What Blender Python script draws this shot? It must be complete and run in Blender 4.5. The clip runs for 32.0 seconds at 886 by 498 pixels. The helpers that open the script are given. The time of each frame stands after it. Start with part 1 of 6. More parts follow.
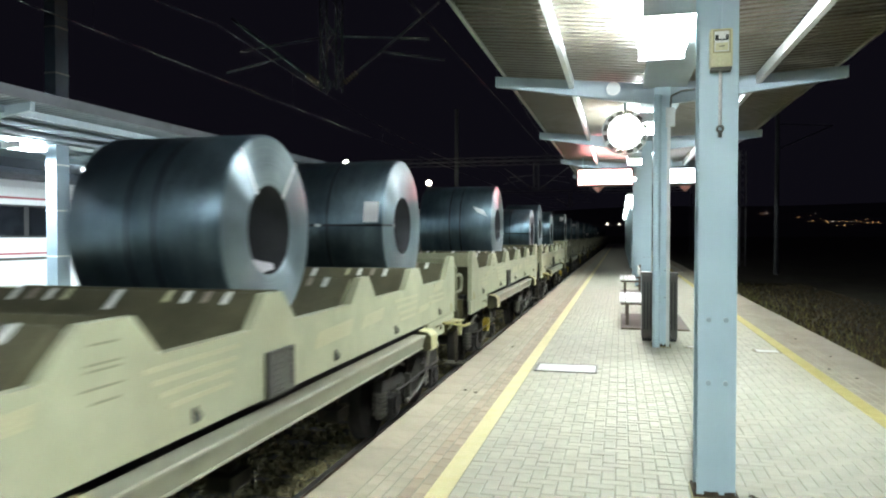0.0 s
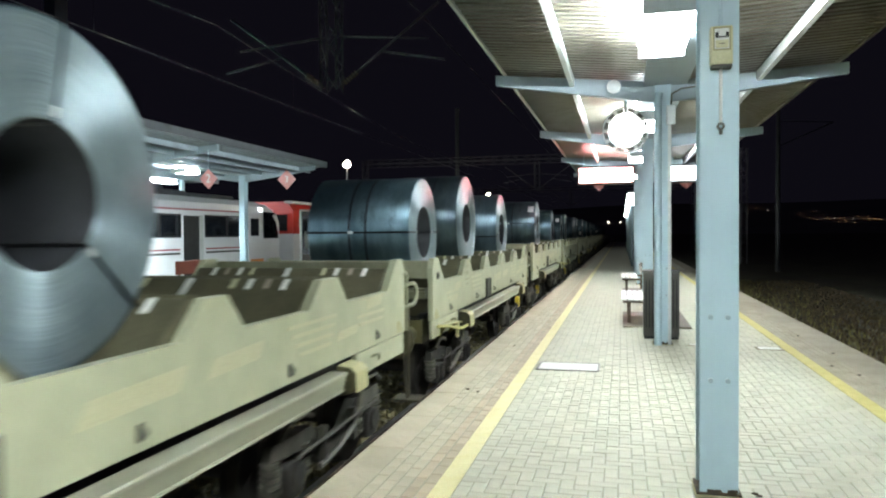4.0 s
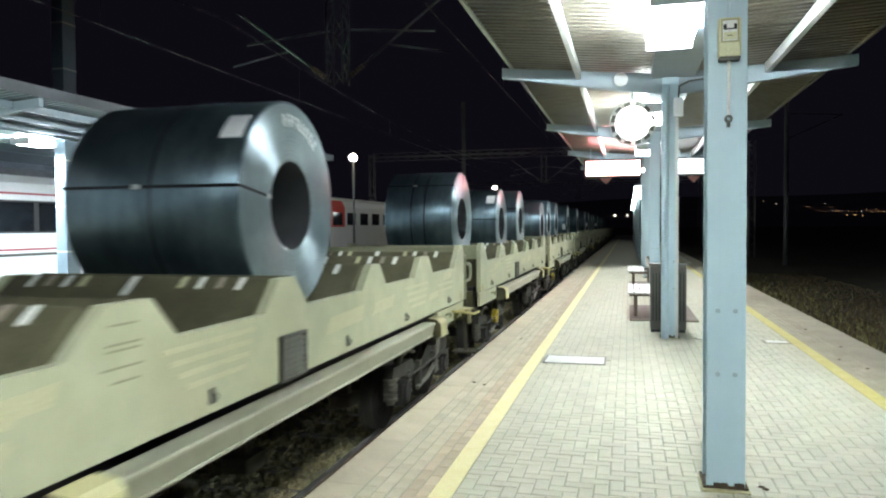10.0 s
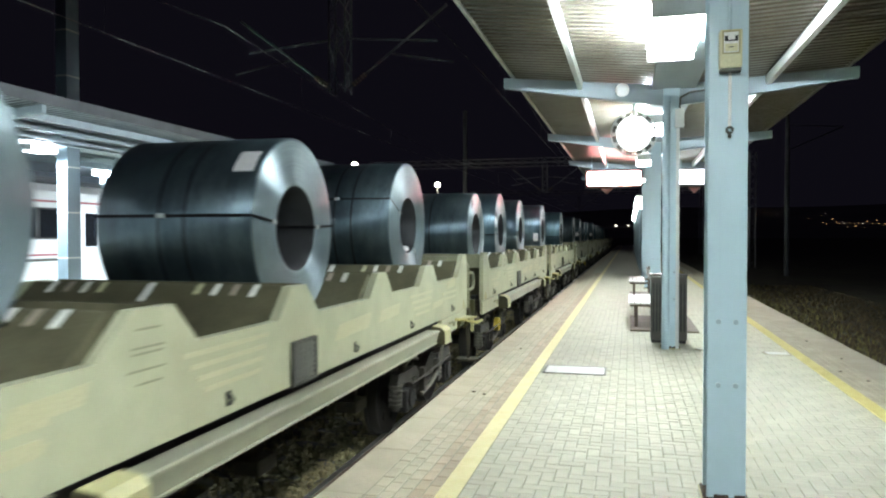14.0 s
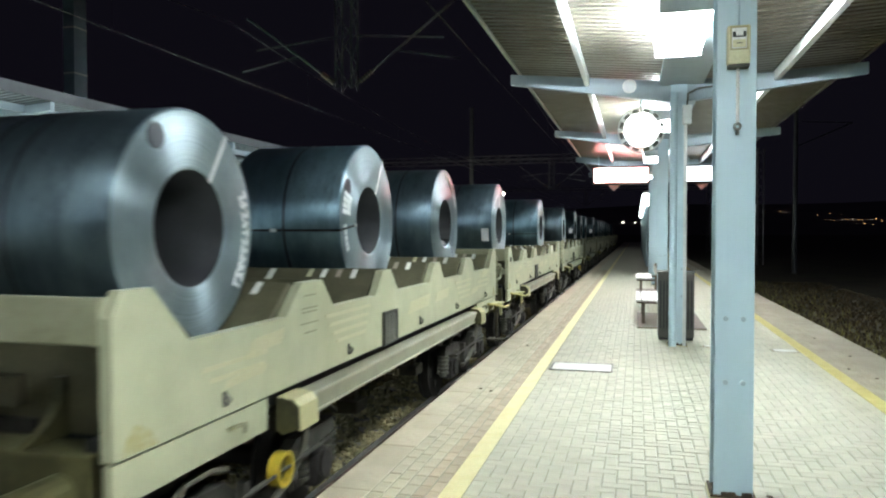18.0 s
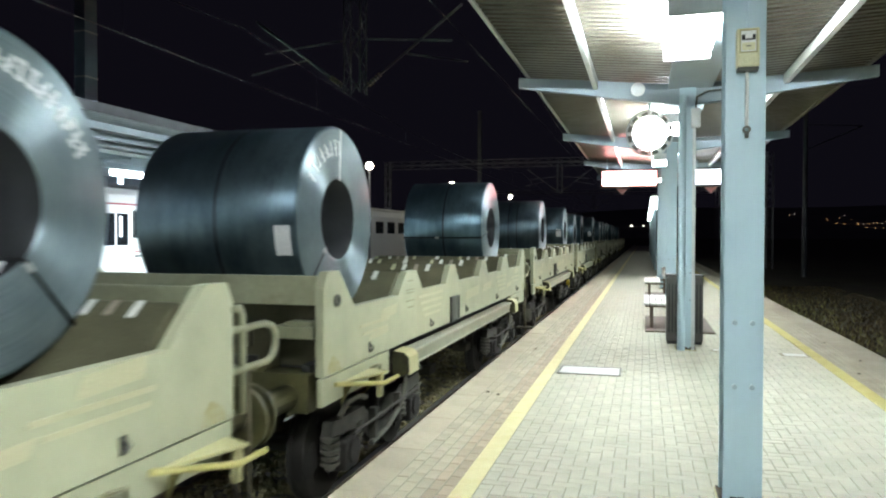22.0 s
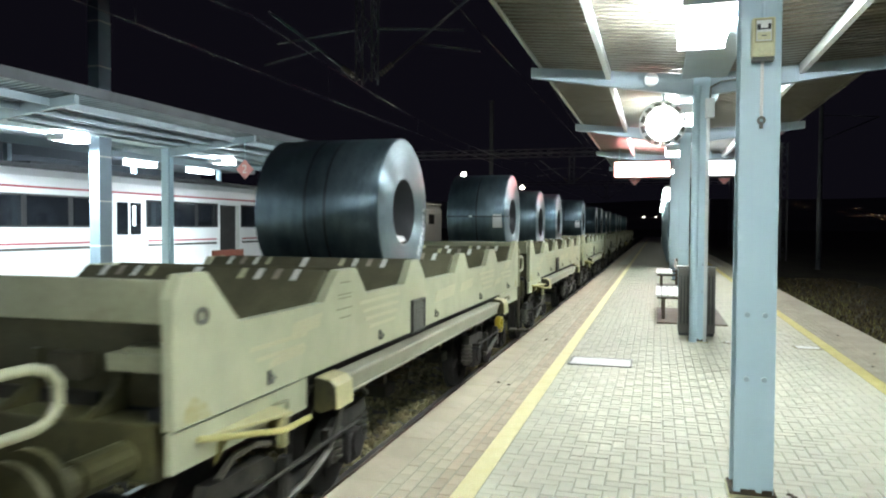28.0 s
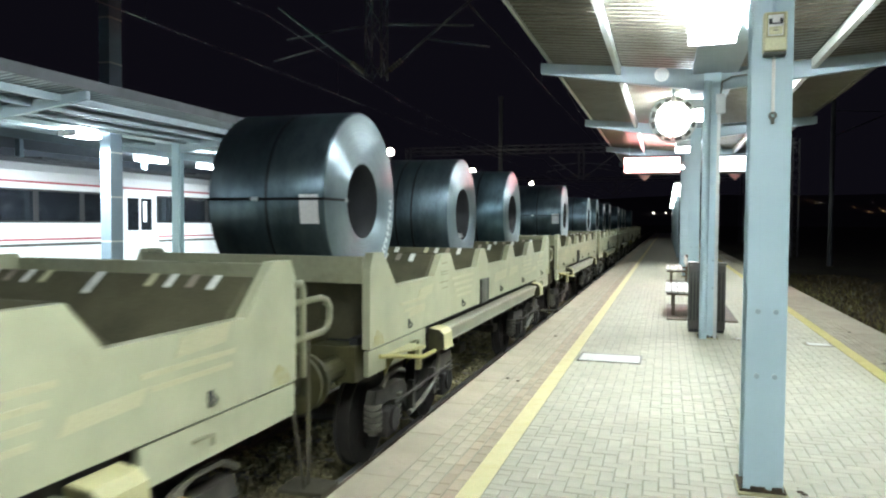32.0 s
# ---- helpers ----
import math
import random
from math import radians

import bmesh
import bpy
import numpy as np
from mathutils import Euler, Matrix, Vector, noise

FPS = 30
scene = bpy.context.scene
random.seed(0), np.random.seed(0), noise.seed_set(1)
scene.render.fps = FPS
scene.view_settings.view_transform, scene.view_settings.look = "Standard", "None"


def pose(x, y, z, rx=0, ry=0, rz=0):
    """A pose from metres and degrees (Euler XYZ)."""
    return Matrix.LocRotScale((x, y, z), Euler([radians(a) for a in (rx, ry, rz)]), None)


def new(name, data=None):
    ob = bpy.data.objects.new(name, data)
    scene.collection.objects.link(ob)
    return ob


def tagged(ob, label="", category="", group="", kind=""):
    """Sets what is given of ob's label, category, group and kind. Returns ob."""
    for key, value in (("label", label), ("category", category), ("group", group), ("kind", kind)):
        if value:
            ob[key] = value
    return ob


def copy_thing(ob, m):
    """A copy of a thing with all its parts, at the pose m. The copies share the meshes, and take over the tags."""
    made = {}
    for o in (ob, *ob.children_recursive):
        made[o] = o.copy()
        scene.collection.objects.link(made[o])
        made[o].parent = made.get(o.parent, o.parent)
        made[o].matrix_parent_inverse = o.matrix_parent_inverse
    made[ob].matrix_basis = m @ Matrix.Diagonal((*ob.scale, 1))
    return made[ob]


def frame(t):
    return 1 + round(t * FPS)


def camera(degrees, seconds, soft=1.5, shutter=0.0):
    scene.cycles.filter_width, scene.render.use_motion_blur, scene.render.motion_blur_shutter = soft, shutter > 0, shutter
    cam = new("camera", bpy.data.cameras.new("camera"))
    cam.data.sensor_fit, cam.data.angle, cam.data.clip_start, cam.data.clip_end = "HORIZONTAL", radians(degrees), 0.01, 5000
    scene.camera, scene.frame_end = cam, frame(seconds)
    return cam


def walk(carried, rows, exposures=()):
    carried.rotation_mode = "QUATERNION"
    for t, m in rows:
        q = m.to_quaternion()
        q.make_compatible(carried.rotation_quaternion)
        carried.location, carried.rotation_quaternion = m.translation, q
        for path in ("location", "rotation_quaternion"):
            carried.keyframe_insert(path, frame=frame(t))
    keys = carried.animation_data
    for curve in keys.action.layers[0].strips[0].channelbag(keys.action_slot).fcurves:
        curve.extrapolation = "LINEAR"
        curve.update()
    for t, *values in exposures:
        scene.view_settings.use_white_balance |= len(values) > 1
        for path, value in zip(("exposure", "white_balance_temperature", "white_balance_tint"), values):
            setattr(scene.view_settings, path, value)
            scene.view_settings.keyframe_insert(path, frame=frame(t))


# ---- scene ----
# Night at a station: a train of steel coils runs past an island platform.
EYE = 1.8
cam = camera(63.0, 32.0, soft=2.1, shutter=0.8)


def view(yaw, pitch, roll):
    return pose(0, 0, EYE, 90 + pitch, 0, yaw) @ pose(0, 0, 0, 0, 0, roll)


walk(cam, [(t, view(a, b, c)) for t, a, b, c in (
    (0.0, 13.78, -1.17, 0.00), (0.5, 13.7, -1.03, -0.23), (1.0, 13.76, -0.92, -0.32), (1.5, 13.7, -1.06, -0.34), (2.0, 13.7, -1.16, -0.44),
    (2.5, 13.86, -1.21, -0.46), (3.0, 13.76, -1.24, -0.42), (3.5, 13.81, -1.18, -0.4), (5.5, 14.05, -1.45, -0.4), (6.0, 13.98, -1.34, -0.29),
    (6.5, 14.04, -1.26, -0.36), (7.0, 14.1, -1.41, -0.42), (7.5, 14.13, -1.45, -0.47), (8.0, 14.3, -1.39, -0.39), (8.5, 14.13, -1.41, -0.39),
    (9.0, 14.28, -1.58, -0.43), (9.5, 14.16, -1.66, -0.44), (10.0, 14.4, -1.75, -0.42), (10.5, 14.37, -1.68, -0.52), (11.0, 14.13, -1.61, -0.28),
    (11.5, 14.13, -1.57, -0.28), (12.0, 13.88, -1.52, -0.3), (12.5, 14.07, -1.44, -0.2), (13.0, 14.15, -1.22, -0.09), (13.5, 14.38, -1.1, -0.03),
    (14.0, 14.45, -1.04, -0.02), (14.5, 14.55, -0.87, 0.03), (16.5, 14.81, -0.85, -0.03), (17.0, 14.88, -1.04, -0.07), (17.5, 14.79, -1.21, -0.04),
    (18.0, 14.97, -1.29, -0.02), (18.5, 14.89, -1.32, -0.1), (19.0, 15.1, -1.43, 0.04), (19.5, 15.22, -1.41, 0.06), (20.0, 15.18, -1.36, 0.08),
    (20.5, 15.39, -1.29, 0.08), (21.0, 15.41, -1.09, 0.13), (21.5, 15.5, -0.95, 0.25), (22.0, 15.59, -1.05, 0.09), (22.5, 15.47, -1.13, 0.02),
    (23.0, 15.51, -1.26, 0.03), (23.5, 15.54, -1.3, 0.21), (24.0, 15.7, -1.44, 0.22), (24.5, 15.74, -1.55, 0.21), (25.0, 15.91, -1.75, 0.04),
    (25.5, 16.11, -1.76, 0.38), (27.5, 16.33, -1.89, 0.26), (28.0, 16.48, -1.81, 0.31), (28.5, 16.34, -1.74, 0.45), (29.0, 16.56, -1.76, 0.31),
    (29.5, 16.74, -1.93, 0.18), (30.0, 16.54, -2.01, 0.16), (30.5, 16.71, -2.0, 0.14), (31.0, 16.54, -1.92, 0.23), (31.5, 16.59, -1.96, 0.26),
    (32.0, 17.2, -2.14, 0.35))], exposures=[(0, 0.15), (32, 0.15)])

# ---- plan, in metres: y runs along the track, z = 0 is the platform ----
EDGE_L, EDGE_R = -2.10, 3.45
RAIL = -0.55                      # rail head
GROUND = -0.78
MID = 0.64                        # line of the canopy posts
BAY, POST0 = 6.85, 5.32           # spacing of the posts and the first one ahead
TRACK = -3.60                     # centre of the freight track
SIDE = 1.20                       # half width of a wagon
PITCH, BODY, FRONT0 = 11.0, 9.72, 0.803   # wagons: spacing, body length, front of the first at 0 s
FAR_MID = -14.5                   # posts of the second platform
TRAVEL = (0.0, 3.39, 6.8, 10.25, 13.66, 17.0, 20.3, 23.58, 26.8, 29.92, 32.93, 35.78, 38.53, 41.2, 43.74, 46.17, 48.47,
          50.7, 52.91, 55.09, 57.28, 59.48, 61.65, 63.81, 65.98, 68.15, 70.32, 72.48, 74.62, 76.78, 78.92, 81.04, 83.14)


def travelled(t):
    """Metres that the train has run at t seconds."""
    i = min(int(t), 31)
    p = [TRAVEL[max(0, min(32, i + k))] for k in (-1, 0, 1, 2)]
    if i == 0:
        p[0] = 2 * p[1] - p[2]
    if i == 31:
        p[3] = 2 * p[2] - p[1]
    u = t - i
    return 0.5 * (2 * p[1] + (p[2] - p[0]) * u + (2 * p[0] - 5 * p[1] + 4 * p[2] - p[3]) * u * u + (3 * p[1] - p[0] - 3 * p[2] + p[3]) * u ** 3)


# ---- night sky and lamps ----
world = bpy.data.worlds.new("night")
scene.world = world
world.use_nodes = True
wt = world.node_tree
wt.nodes["Background"].inputs[0].default_value = (0.15, 0.135, 0.235, 1)
wt.nodes["Background"].inputs[1].default_value = 0.023


def lamp(name, x, y, z, watts, colour, size=0.12):
    d = bpy.data.lights.new(name, "POINT")
    d.energy, d.color, d.shadow_soft_size = watts, colour, size
    ob = new(name, d)
    ob.location = (x, y, z)
    return ob


def downlight(name, x, y, z, watts, colour, wx, wy):
    d = bpy.data.lights.new(name, "AREA")
    d.energy, d.color, d.shape, d.size, d.size_y, d.spread = watts, colour, "RECTANGLE", wx, wy, radians(160)
    ob = new(name, d)
    ob.location = (x, y, z)
    return ob


COOL, FARCOOL = (0.85, 0.955, 1.0), (0.76, 0.91, 1.0)
LAMP_Y = [POST0 + BAY * (n + 0.5) - 0.5 for n in (-2, -1, 0, 1, 2, 3)]
LAMP_Z = 3.92                      # underside of the luminaires
for y in LAMP_Y[:-1]:
    downlight("platform_downlight", MID - 0.17, y, LAMP_Z - 0.012, 62, COOL, 0.46, 1.76)
FAR_LAMP_Y = [POST0 + BAY * (n + 0.5) - 0.45 for n in range(-7, 3)]
for y in FAR_LAMP_Y:
    downlight("far_platform_downlight", FAR_MID, y, LAMP_Z - 0.012, 500, FARCOOL, 0.46, 0.72)
for y in (28.5, 33.1):
    lamp("awning_light", -23.2, y, 4.3, 420, FARCOOL, 0.2)
for y in (37.0, 54.6, 80.0):
    lamp("yard_light", FAR_MID, y - 0.35, 5.5, 70, (1.0, 0.93, 0.72), 0.2)

# ---- materials ----


def nodes_of(name, rough=0.6, metal=0.0):
    m = bpy.data.materials.new(name)
    m.use_nodes = True
    t = m.node_tree
    b = t.nodes["Principled BSDF"]
    b.inputs["Roughness"].default_value, b.inputs["Metallic"].default_value = rough, metal
    return m, t, b


def node(t, kind, **kw):
    n = t.nodes.new(kind)
    for k, v in kw.items():
        n.inputs[k].default_value = v
    return n


def ramp(t, src, stops):
    r = t.nodes.new("ShaderNodeValToRGB")
    e = r.color_ramp.elements
    while len(e) < len(stops):
        e.new(0.5)
    for el, (p, c) in zip(e, stops):
        el.position, el.color = p, (*c, 1)
    t.links.new(src, r.inputs[0])
    return r.outputs[0]


def mix(t, fac, a, b, mode="MIX"):
    n = t.nodes.new("ShaderNodeMix")
    n.data_type, n.blend_type = "RGBA", mode
    for sock, v in ((n.inputs[0], fac), (n.inputs[6], a), (n.inputs[7], b)):
        if isinstance(v, (int, float)):
            sock.default_value = v
        elif isinstance(v, tuple):
            sock.default_value = (*v, 1)
        else:
            t.links.new(v, sock)
    return n.outputs[2]


def surface(name, c1, c2, scale=4.0, rough=0.6, metal=0.0, grain=60.0, bump=0.15, dirt=None, vary=0.0, stretch=(1, 1, 1), rough2=None, dirt_at=0.55):
    """Two-scale surface: broad tone between c1 and c2, fine grain with relief, and patches of dirt."""
    m, t, b = nodes_of(name, rough, metal)
    co = t.nodes.new("ShaderNodeTexCoord")
    mp = t.nodes.new("ShaderNodeMapping")
    mp.inputs["Scale"].default_value = stretch
    t.links.new(co.outputs["Object"], mp.inputs[0])
    n1 = node(t, "ShaderNodeTexNoise", Scale=scale, Detail=5.0, Roughness=0.6)
    n2 = node(t, "ShaderNodeTexNoise", Scale=grain, Detail=3.0)
    t.links.new(mp.outputs[0], n1.inputs["Vector"])
    t.links.new(mp.outputs[0], n2.inputs["Vector"])
    col = ramp(t, n1.outputs[0], [(0.3, c1), (0.7, c2)])
    col = mix(t, 0.35, col, ramp(t, n2.outputs[0], [(0.3, (0.55, 0.55, 0.55)), (0.7, (1.0, 1.0, 1.0))]), "MULTIPLY")
    if dirt:
        n3 = node(t, "ShaderNodeTexNoise", Scale=scale * 0.6, Detail=8.0, Roughness=0.75)
        t.links.new(mp.outputs[0], n3.inputs["Vector"])
        f = ramp(t, n3.outputs[0], [(dirt_at, (0, 0, 0)), (dirt_at + 0.15, (1, 1, 1))])
        col = mix(t, f, col, dirt)
    if vary:
        oi = t.nodes.new("ShaderNodeObjectInfo")
        gi = t.nodes.new("ShaderNodeNewGeometry")
        add = t.nodes.new("ShaderNodeMath")
        add.operation = "ADD"
        t.links.new(oi.outputs["Random"], add.inputs[0])
        t.links.new(gi.outputs["Random Per Island"], add.inputs[1])
        fr = t.nodes.new("ShaderNodeMath")
        fr.operation = "FRACT"
        t.links.new(add.outputs[0], fr.inputs[0])
        col = mix(t, 1.0, col, ramp(t, fr.outputs[0], [(0.0, (1 - vary,) * 3), (1.0, (1, 1, 1))]), "MULTIPLY")
    t.links.new(col, b.inputs["Base Color"])
    if rough2 is not None:
        mr = node(t, "ShaderNodeMapRange")
        mr.inputs["To Min"].default_value, mr.inputs["To Max"].default_value = rough, rough2
        t.links.new(n1.outputs[0], mr.inputs[0])
        t.links.new(mr.outputs[0], b.inputs["Roughness"])
    bp = node(t, "ShaderNodeBump", Strength=bump, Distance=0.01)
    t.links.new(n2.outputs[0], bp.inputs["Height"])
    t.links.new(bp.outputs[0], b.inputs["Normal"])
    return m


def glow(name, colour, power):
    m, t, b = nodes_of(name, 0.4)
    b.inputs["Base Color"].default_value = (0.8, 0.8, 0.8, 1)
    b.inputs["Emission Color"].default_value = (*colour, 1)
    b.inputs["Emission Strength"].default_value = power
    return m


def glass(name, colour, rough=0.05):
    m, t, b = nodes_of(name, rough)
    b.inputs["Base Color"].default_value = (*colour, 1)
    b.inputs["Specular IOR Level"].default_value = 0.6
    return m


M_STEEL = surface("painted_blue_steel", (0.45, 0.595, 0.65), (0.48, 0.625, 0.68), 1.5, 0.42, 0.0, 300, 0.01, (0.41, 0.53, 0.57), dirt_at=0.66)
M_BEAM = surface("blue_grey_beam_paint", (0.27, 0.335, 0.37), (0.32, 0.39, 0.425), 1.5, 0.45, 0.0, 120, 0.03, (0.22, 0.27, 0.29), dirt_at=0.62)
M_COLUMN = surface("dull_blue_column_paint", (0.17, 0.23, 0.28), (0.23, 0.30, 0.35), 1.5, 0.5, 0.0, 60, 0.08, (0.10, 0.12, 0.13), dirt_at=0.62)
M_RUST = surface("rusty_foot", (0.03, 0.025, 0.02), (0.09, 0.06, 0.03), 20, 0.9, 0, 120, 0.5)
M_PAVER = surface("concrete_paver", (0.500, 0.480, 0.362), (0.590, 0.568, 0.440), 3.0, 0.75, 0, 180, 0.25, (0.43, 0.43, 0.31), vary=0.09, dirt_at=0.66)
M_PAVER_RED = surface("red_paver", (0.50, 0.405, 0.28), (0.57, 0.47, 0.33), 3.0, 0.8, 0, 160, 0.3, (0.36, 0.30, 0.22), vary=0.2, dirt_at=0.6)
M_PAVER_PALE = surface("pale_pink_paver", (0.51, 0.455, 0.325), (0.59, 0.53, 0.385), 3.0, 0.8, 0, 160, 0.3, (0.40, 0.35, 0.25), vary=0.14, dirt_at=0.62)
M_COPING = surface("coping_stone", (0.50, 0.435, 0.305), (0.62, 0.545, 0.395), 2.2, 0.8, 0, 120, 0.3, (0.34, 0.30, 0.22), vary=0.12, dirt_at=0.6)
# Brown dirt plus the weaker light by the roof edge, in one colour.
M_COPING_DIM = surface("dirty_dim_coping_stone", (0.36, 0.315, 0.225), (0.46, 0.405, 0.30), 2.2, 0.85, 0, 120, 0.3, (0.26, 0.22, 0.15), vary=0.12, dirt_at=0.58)
M_JOINT = surface("joint_sand", (0.29, 0.285, 0.205), (0.38, 0.37, 0.275), 6, 0.95, 0, 200, 0.4)
M_YELLOW = surface("yellow_line_paint", (0.74, 0.66, 0.32), (0.80, 0.73, 0.42), 5, 0.6, 0, 90, 0.15, (0.46, 0.38, 0.16), dirt_at=0.63)
M_PLINTH = surface("yellowed_cement", (0.34, 0.31, 0.14), (0.46, 0.43, 0.26), 6, 0.85, 0, 90, 0.3, (0.2, 0.17, 0.09), dirt_at=0.58)
M_CONCRETE = surface("platform_wall_concrete", (0.16, 0.15, 0.13), (0.24, 0.22, 0.19), 2, 0.9, 0, 40, 0.4, (0.08, 0.07, 0.06))
M_GROUND = surface("dark_gravel_ground", (0.05, 0.042, 0.025), (0.11, 0.09, 0.05), 0.6, 0.95, 0, 12, 1.0, (0.09, 0.095, 0.045), dirt_at=0.5)
M_GRAVEL = surface("dark_verge_stone", (0.060, 0.044, 0.020), (0.135, 0.098, 0.045), 8, 0.95, 0, 60, 0.5, vary=0.5)
M_OCHRE = surface("dirty_yellow_line_paint", (0.52, 0.44, 0.12), (0.62, 0.54, 0.20), 5, 0.65, 0, 90, 0.15, (0.38, 0.32, 0.12), dirt_at=0.62)
M_STONE = surface("ballast_stone", (0.17, 0.145, 0.07), (0.40, 0.34, 0.17), 8, 0.9, 0, 60, 0.5, vary=0.5)
M_WEED = surface("dry_weed", (0.19, 0.17, 0.045), (0.36, 0.32, 0.11), 3, 0.9, 0, 40, 0.2, vary=0.5)
M_RAIL = surface("rail_steel", (0.10, 0.07, 0.05), (0.16, 0.11, 0.07), 6, 0.55, 0.4, 60, 0.3)
M_RAILTOP = surface("rail_polished", (0.42, 0.40, 0.36), (0.5, 0.48, 0.44), 6, 0.3, 0.9, 60, 0.1)
M_SLEEPER = surface("sleeper_concrete", (0.07, 0.06, 0.045), (0.11, 0.095, 0.07), 4, 0.9, 0, 50, 0.4)
M_ROOF = surface("canopy_sheet", (0.155, 0.14, 0.108), (0.235, 0.215, 0.17), 0.8, 0.34, 0.45, 40, 0.1, (0.10, 0.08, 0.05), stretch=(1, 3, 1), dirt_at=0.55)
M_ROOF_FAR = surface("far_canopy_sheet", (0.13, 0.15, 0.165), (0.20, 0.225, 0.245), 0.8, 0.36, 0.4, 40, 0.1, (0.15, 0.15, 0.14), stretch=(1, 3, 1), dirt_at=0.58)
M_PURLIN_FAR = surface("weathered_far_purlin", (0.26, 0.325, 0.36), (0.34, 0.41, 0.45), 2, 0.4, 0.15, 60, 0.1, (0.2, 0.23, 0.24))
# Shade on the unlit outer eave is put into this dark colour.
M_FASCIA = surface("unlit_dark_sheet", (0.05, 0.055, 0.06), (0.085, 0.092, 0.10), 1.2, 0.6, 0.1, 40, 0.15, (0.035, 0.035, 0.033))
M_PURLIN = surface("galvanised_purlin", (0.55, 0.57, 0.55), (0.66, 0.68, 0.66), 4, 0.4, 0.3, 80, 0.1)
M_WAGON = surface("wagon_paint", (0.402, 0.410, 0.272), (0.462, 0.470, 0.314), 0.5, 0.38, 0.0, 3.5, 0.01, (0.40, 0.385, 0.245), rough2=0.52, dirt_at=0.58)
M_SILL = surface("weathered_sill_paint", (0.30, 0.298, 0.215), (0.38, 0.376, 0.272), 0.8, 0.45, 0.0, 9, 0.03, (0.22, 0.21, 0.13), stretch=(1, 0.35, 1), dirt_at=0.6)
# Dirty ochre; also the colour of the shadow drawn below the lever shelf.
M_OCHREDIRT_SHADE = surface("dirty_ochre_and_shade", (0.12, 0.108, 0.03), (0.20, 0.18, 0.06), 3, 0.6, 0, 30, 0.1, (0.09, 0.075, 0.03), dirt_at=0.55)
M_STAIN = surface("ochre_stained_paint", (0.425, 0.42, 0.25), (0.455, 0.452, 0.285), 3, 0.5, 0, 30, 0.05, (0.34, 0.30, 0.12), dirt_at=0.5)
M_PATCH = surface("yellowed_paint_patch", (0.475, 0.46, 0.285), (0.53, 0.515, 0.335), 1.2, 0.4, 0, 60, 0.05)
M_ENDPLATE = surface("wagon_end_paint", (0.23, 0.23, 0.14), (0.33, 0.33, 0.215), 1.2, 0.55, 0, 20, 0.08, (0.15, 0.13, 0.06), dirt_at=0.55)
M_SADDLE = surface("saddle_lining", (0.064, 0.059, 0.029), (0.115, 0.106, 0.056), 2.6, 0.75, 0, 45, 0.3, (0.14, 0.11, 0.055), dirt_at=0.62)
M_DARK = surface("dirty_running_gear", (0.025, 0.022, 0.018), (0.06, 0.052, 0.042), 3, 0.8, 0.2, 60, 0.4)
M_GEAR = surface("grey_running_gear", (0.058, 0.052, 0.031), (0.12, 0.105, 0.062), 3, 0.7, 0.2, 60, 0.3, (0.05, 0.04, 0.03))
M_BOGIE = surface("black_greasy_bogie", (0.026, 0.024, 0.018), (0.085, 0.078, 0.058), 4, 0.68, 0.12, 40, 0.3, (0.03, 0.024, 0.016))
M_BOX = surface("cream_bracket", (0.47, 0.44, 0.22), (0.55, 0.52, 0.28), 2, 0.5, 0, 60, 0.1, (0.32, 0.28, 0.14), dirt_at=0.6)
M_LEVER = surface("yellow_enamel", (0.46, 0.415, 0.14), (0.54, 0.49, 0.20), 3, 0.5, 0, 60, 0.1, (0.34, 0.28, 0.10), dirt_at=0.64)
M_GOLD = surface("golden_yellow_enamel", (0.60, 0.42, 0.03), (0.68, 0.50, 0.06), 3, 0.4, 0, 60, 0.08, (0.3, 0.2, 0.04), dirt_at=0.62)
M_RIM = surface("dark_grey_steel_rim", (0.05, 0.05, 0.042), (0.085, 0.085, 0.07), 4, 0.5, 0.2, 80, 0.2)
# Grime, with the shade of the wagon's end recess put into the colour.
M_OLIVE = surface("grimy_shaded_olive_steel", (0.034, 0.032, 0.012), (0.110, 0.102, 0.040), 2.2, 0.55, 0.15, 26, 0.25, (0.02, 0.018, 0.010), dirt_at=0.5)
# Highlights on springs and brake arms are put into this paler steel.
M_SPRING = surface("worn_highlit_spring_steel", (0.08, 0.075, 0.055), (0.165, 0.155, 0.115), 5, 0.6, 0.2, 60, 0.2, (0.06, 0.05, 0.035), dirt_at=0.56)
M_WHITE = surface("white_mark", (0.74, 0.74, 0.70), (0.82, 0.82, 0.78), 4, 0.6, 0, 60, 0.1)
M_CHALK = surface("smeared_white_chalk", (0.74, 0.79, 0.79), (0.86, 0.88, 0.87), 14, 0.8, 0, 90, 0.2, (0.50, 0.55, 0.56), dirt_at=0.60)
M_REDMARK = surface("dull_red_mark", (0.26, 0.21, 0.17), (0.34, 0.28, 0.22), 4, 0.6, 0, 60, 0.1)
M_YELMARK = surface("dull_yellow_mark", (0.44, 0.42, 0.24), (0.54, 0.51, 0.32), 4, 0.6, 0, 60, 0.1)
M_GRILLE = surface("grey_grille", (0.085, 0.085, 0.07), (0.14, 0.14, 0.115), 4, 0.6, 0.2, 80, 0.2)
M_STRAP = surface("black_strap", (0.012, 0.012, 0.014), (0.03, 0.03, 0.032), 5, 0.4, 0.5, 60, 0.1)
M_BAND = surface("dark_steel_band", (0.03, 0.035, 0.04), (0.05, 0.058, 0.066), 5, 0.4, 0.6, 60, 0.1)
M_PAPER = surface("paper_label", (0.80, 0.80, 0.80), (0.86, 0.86, 0.86), 4, 0.6, 0, 60, 0.05)
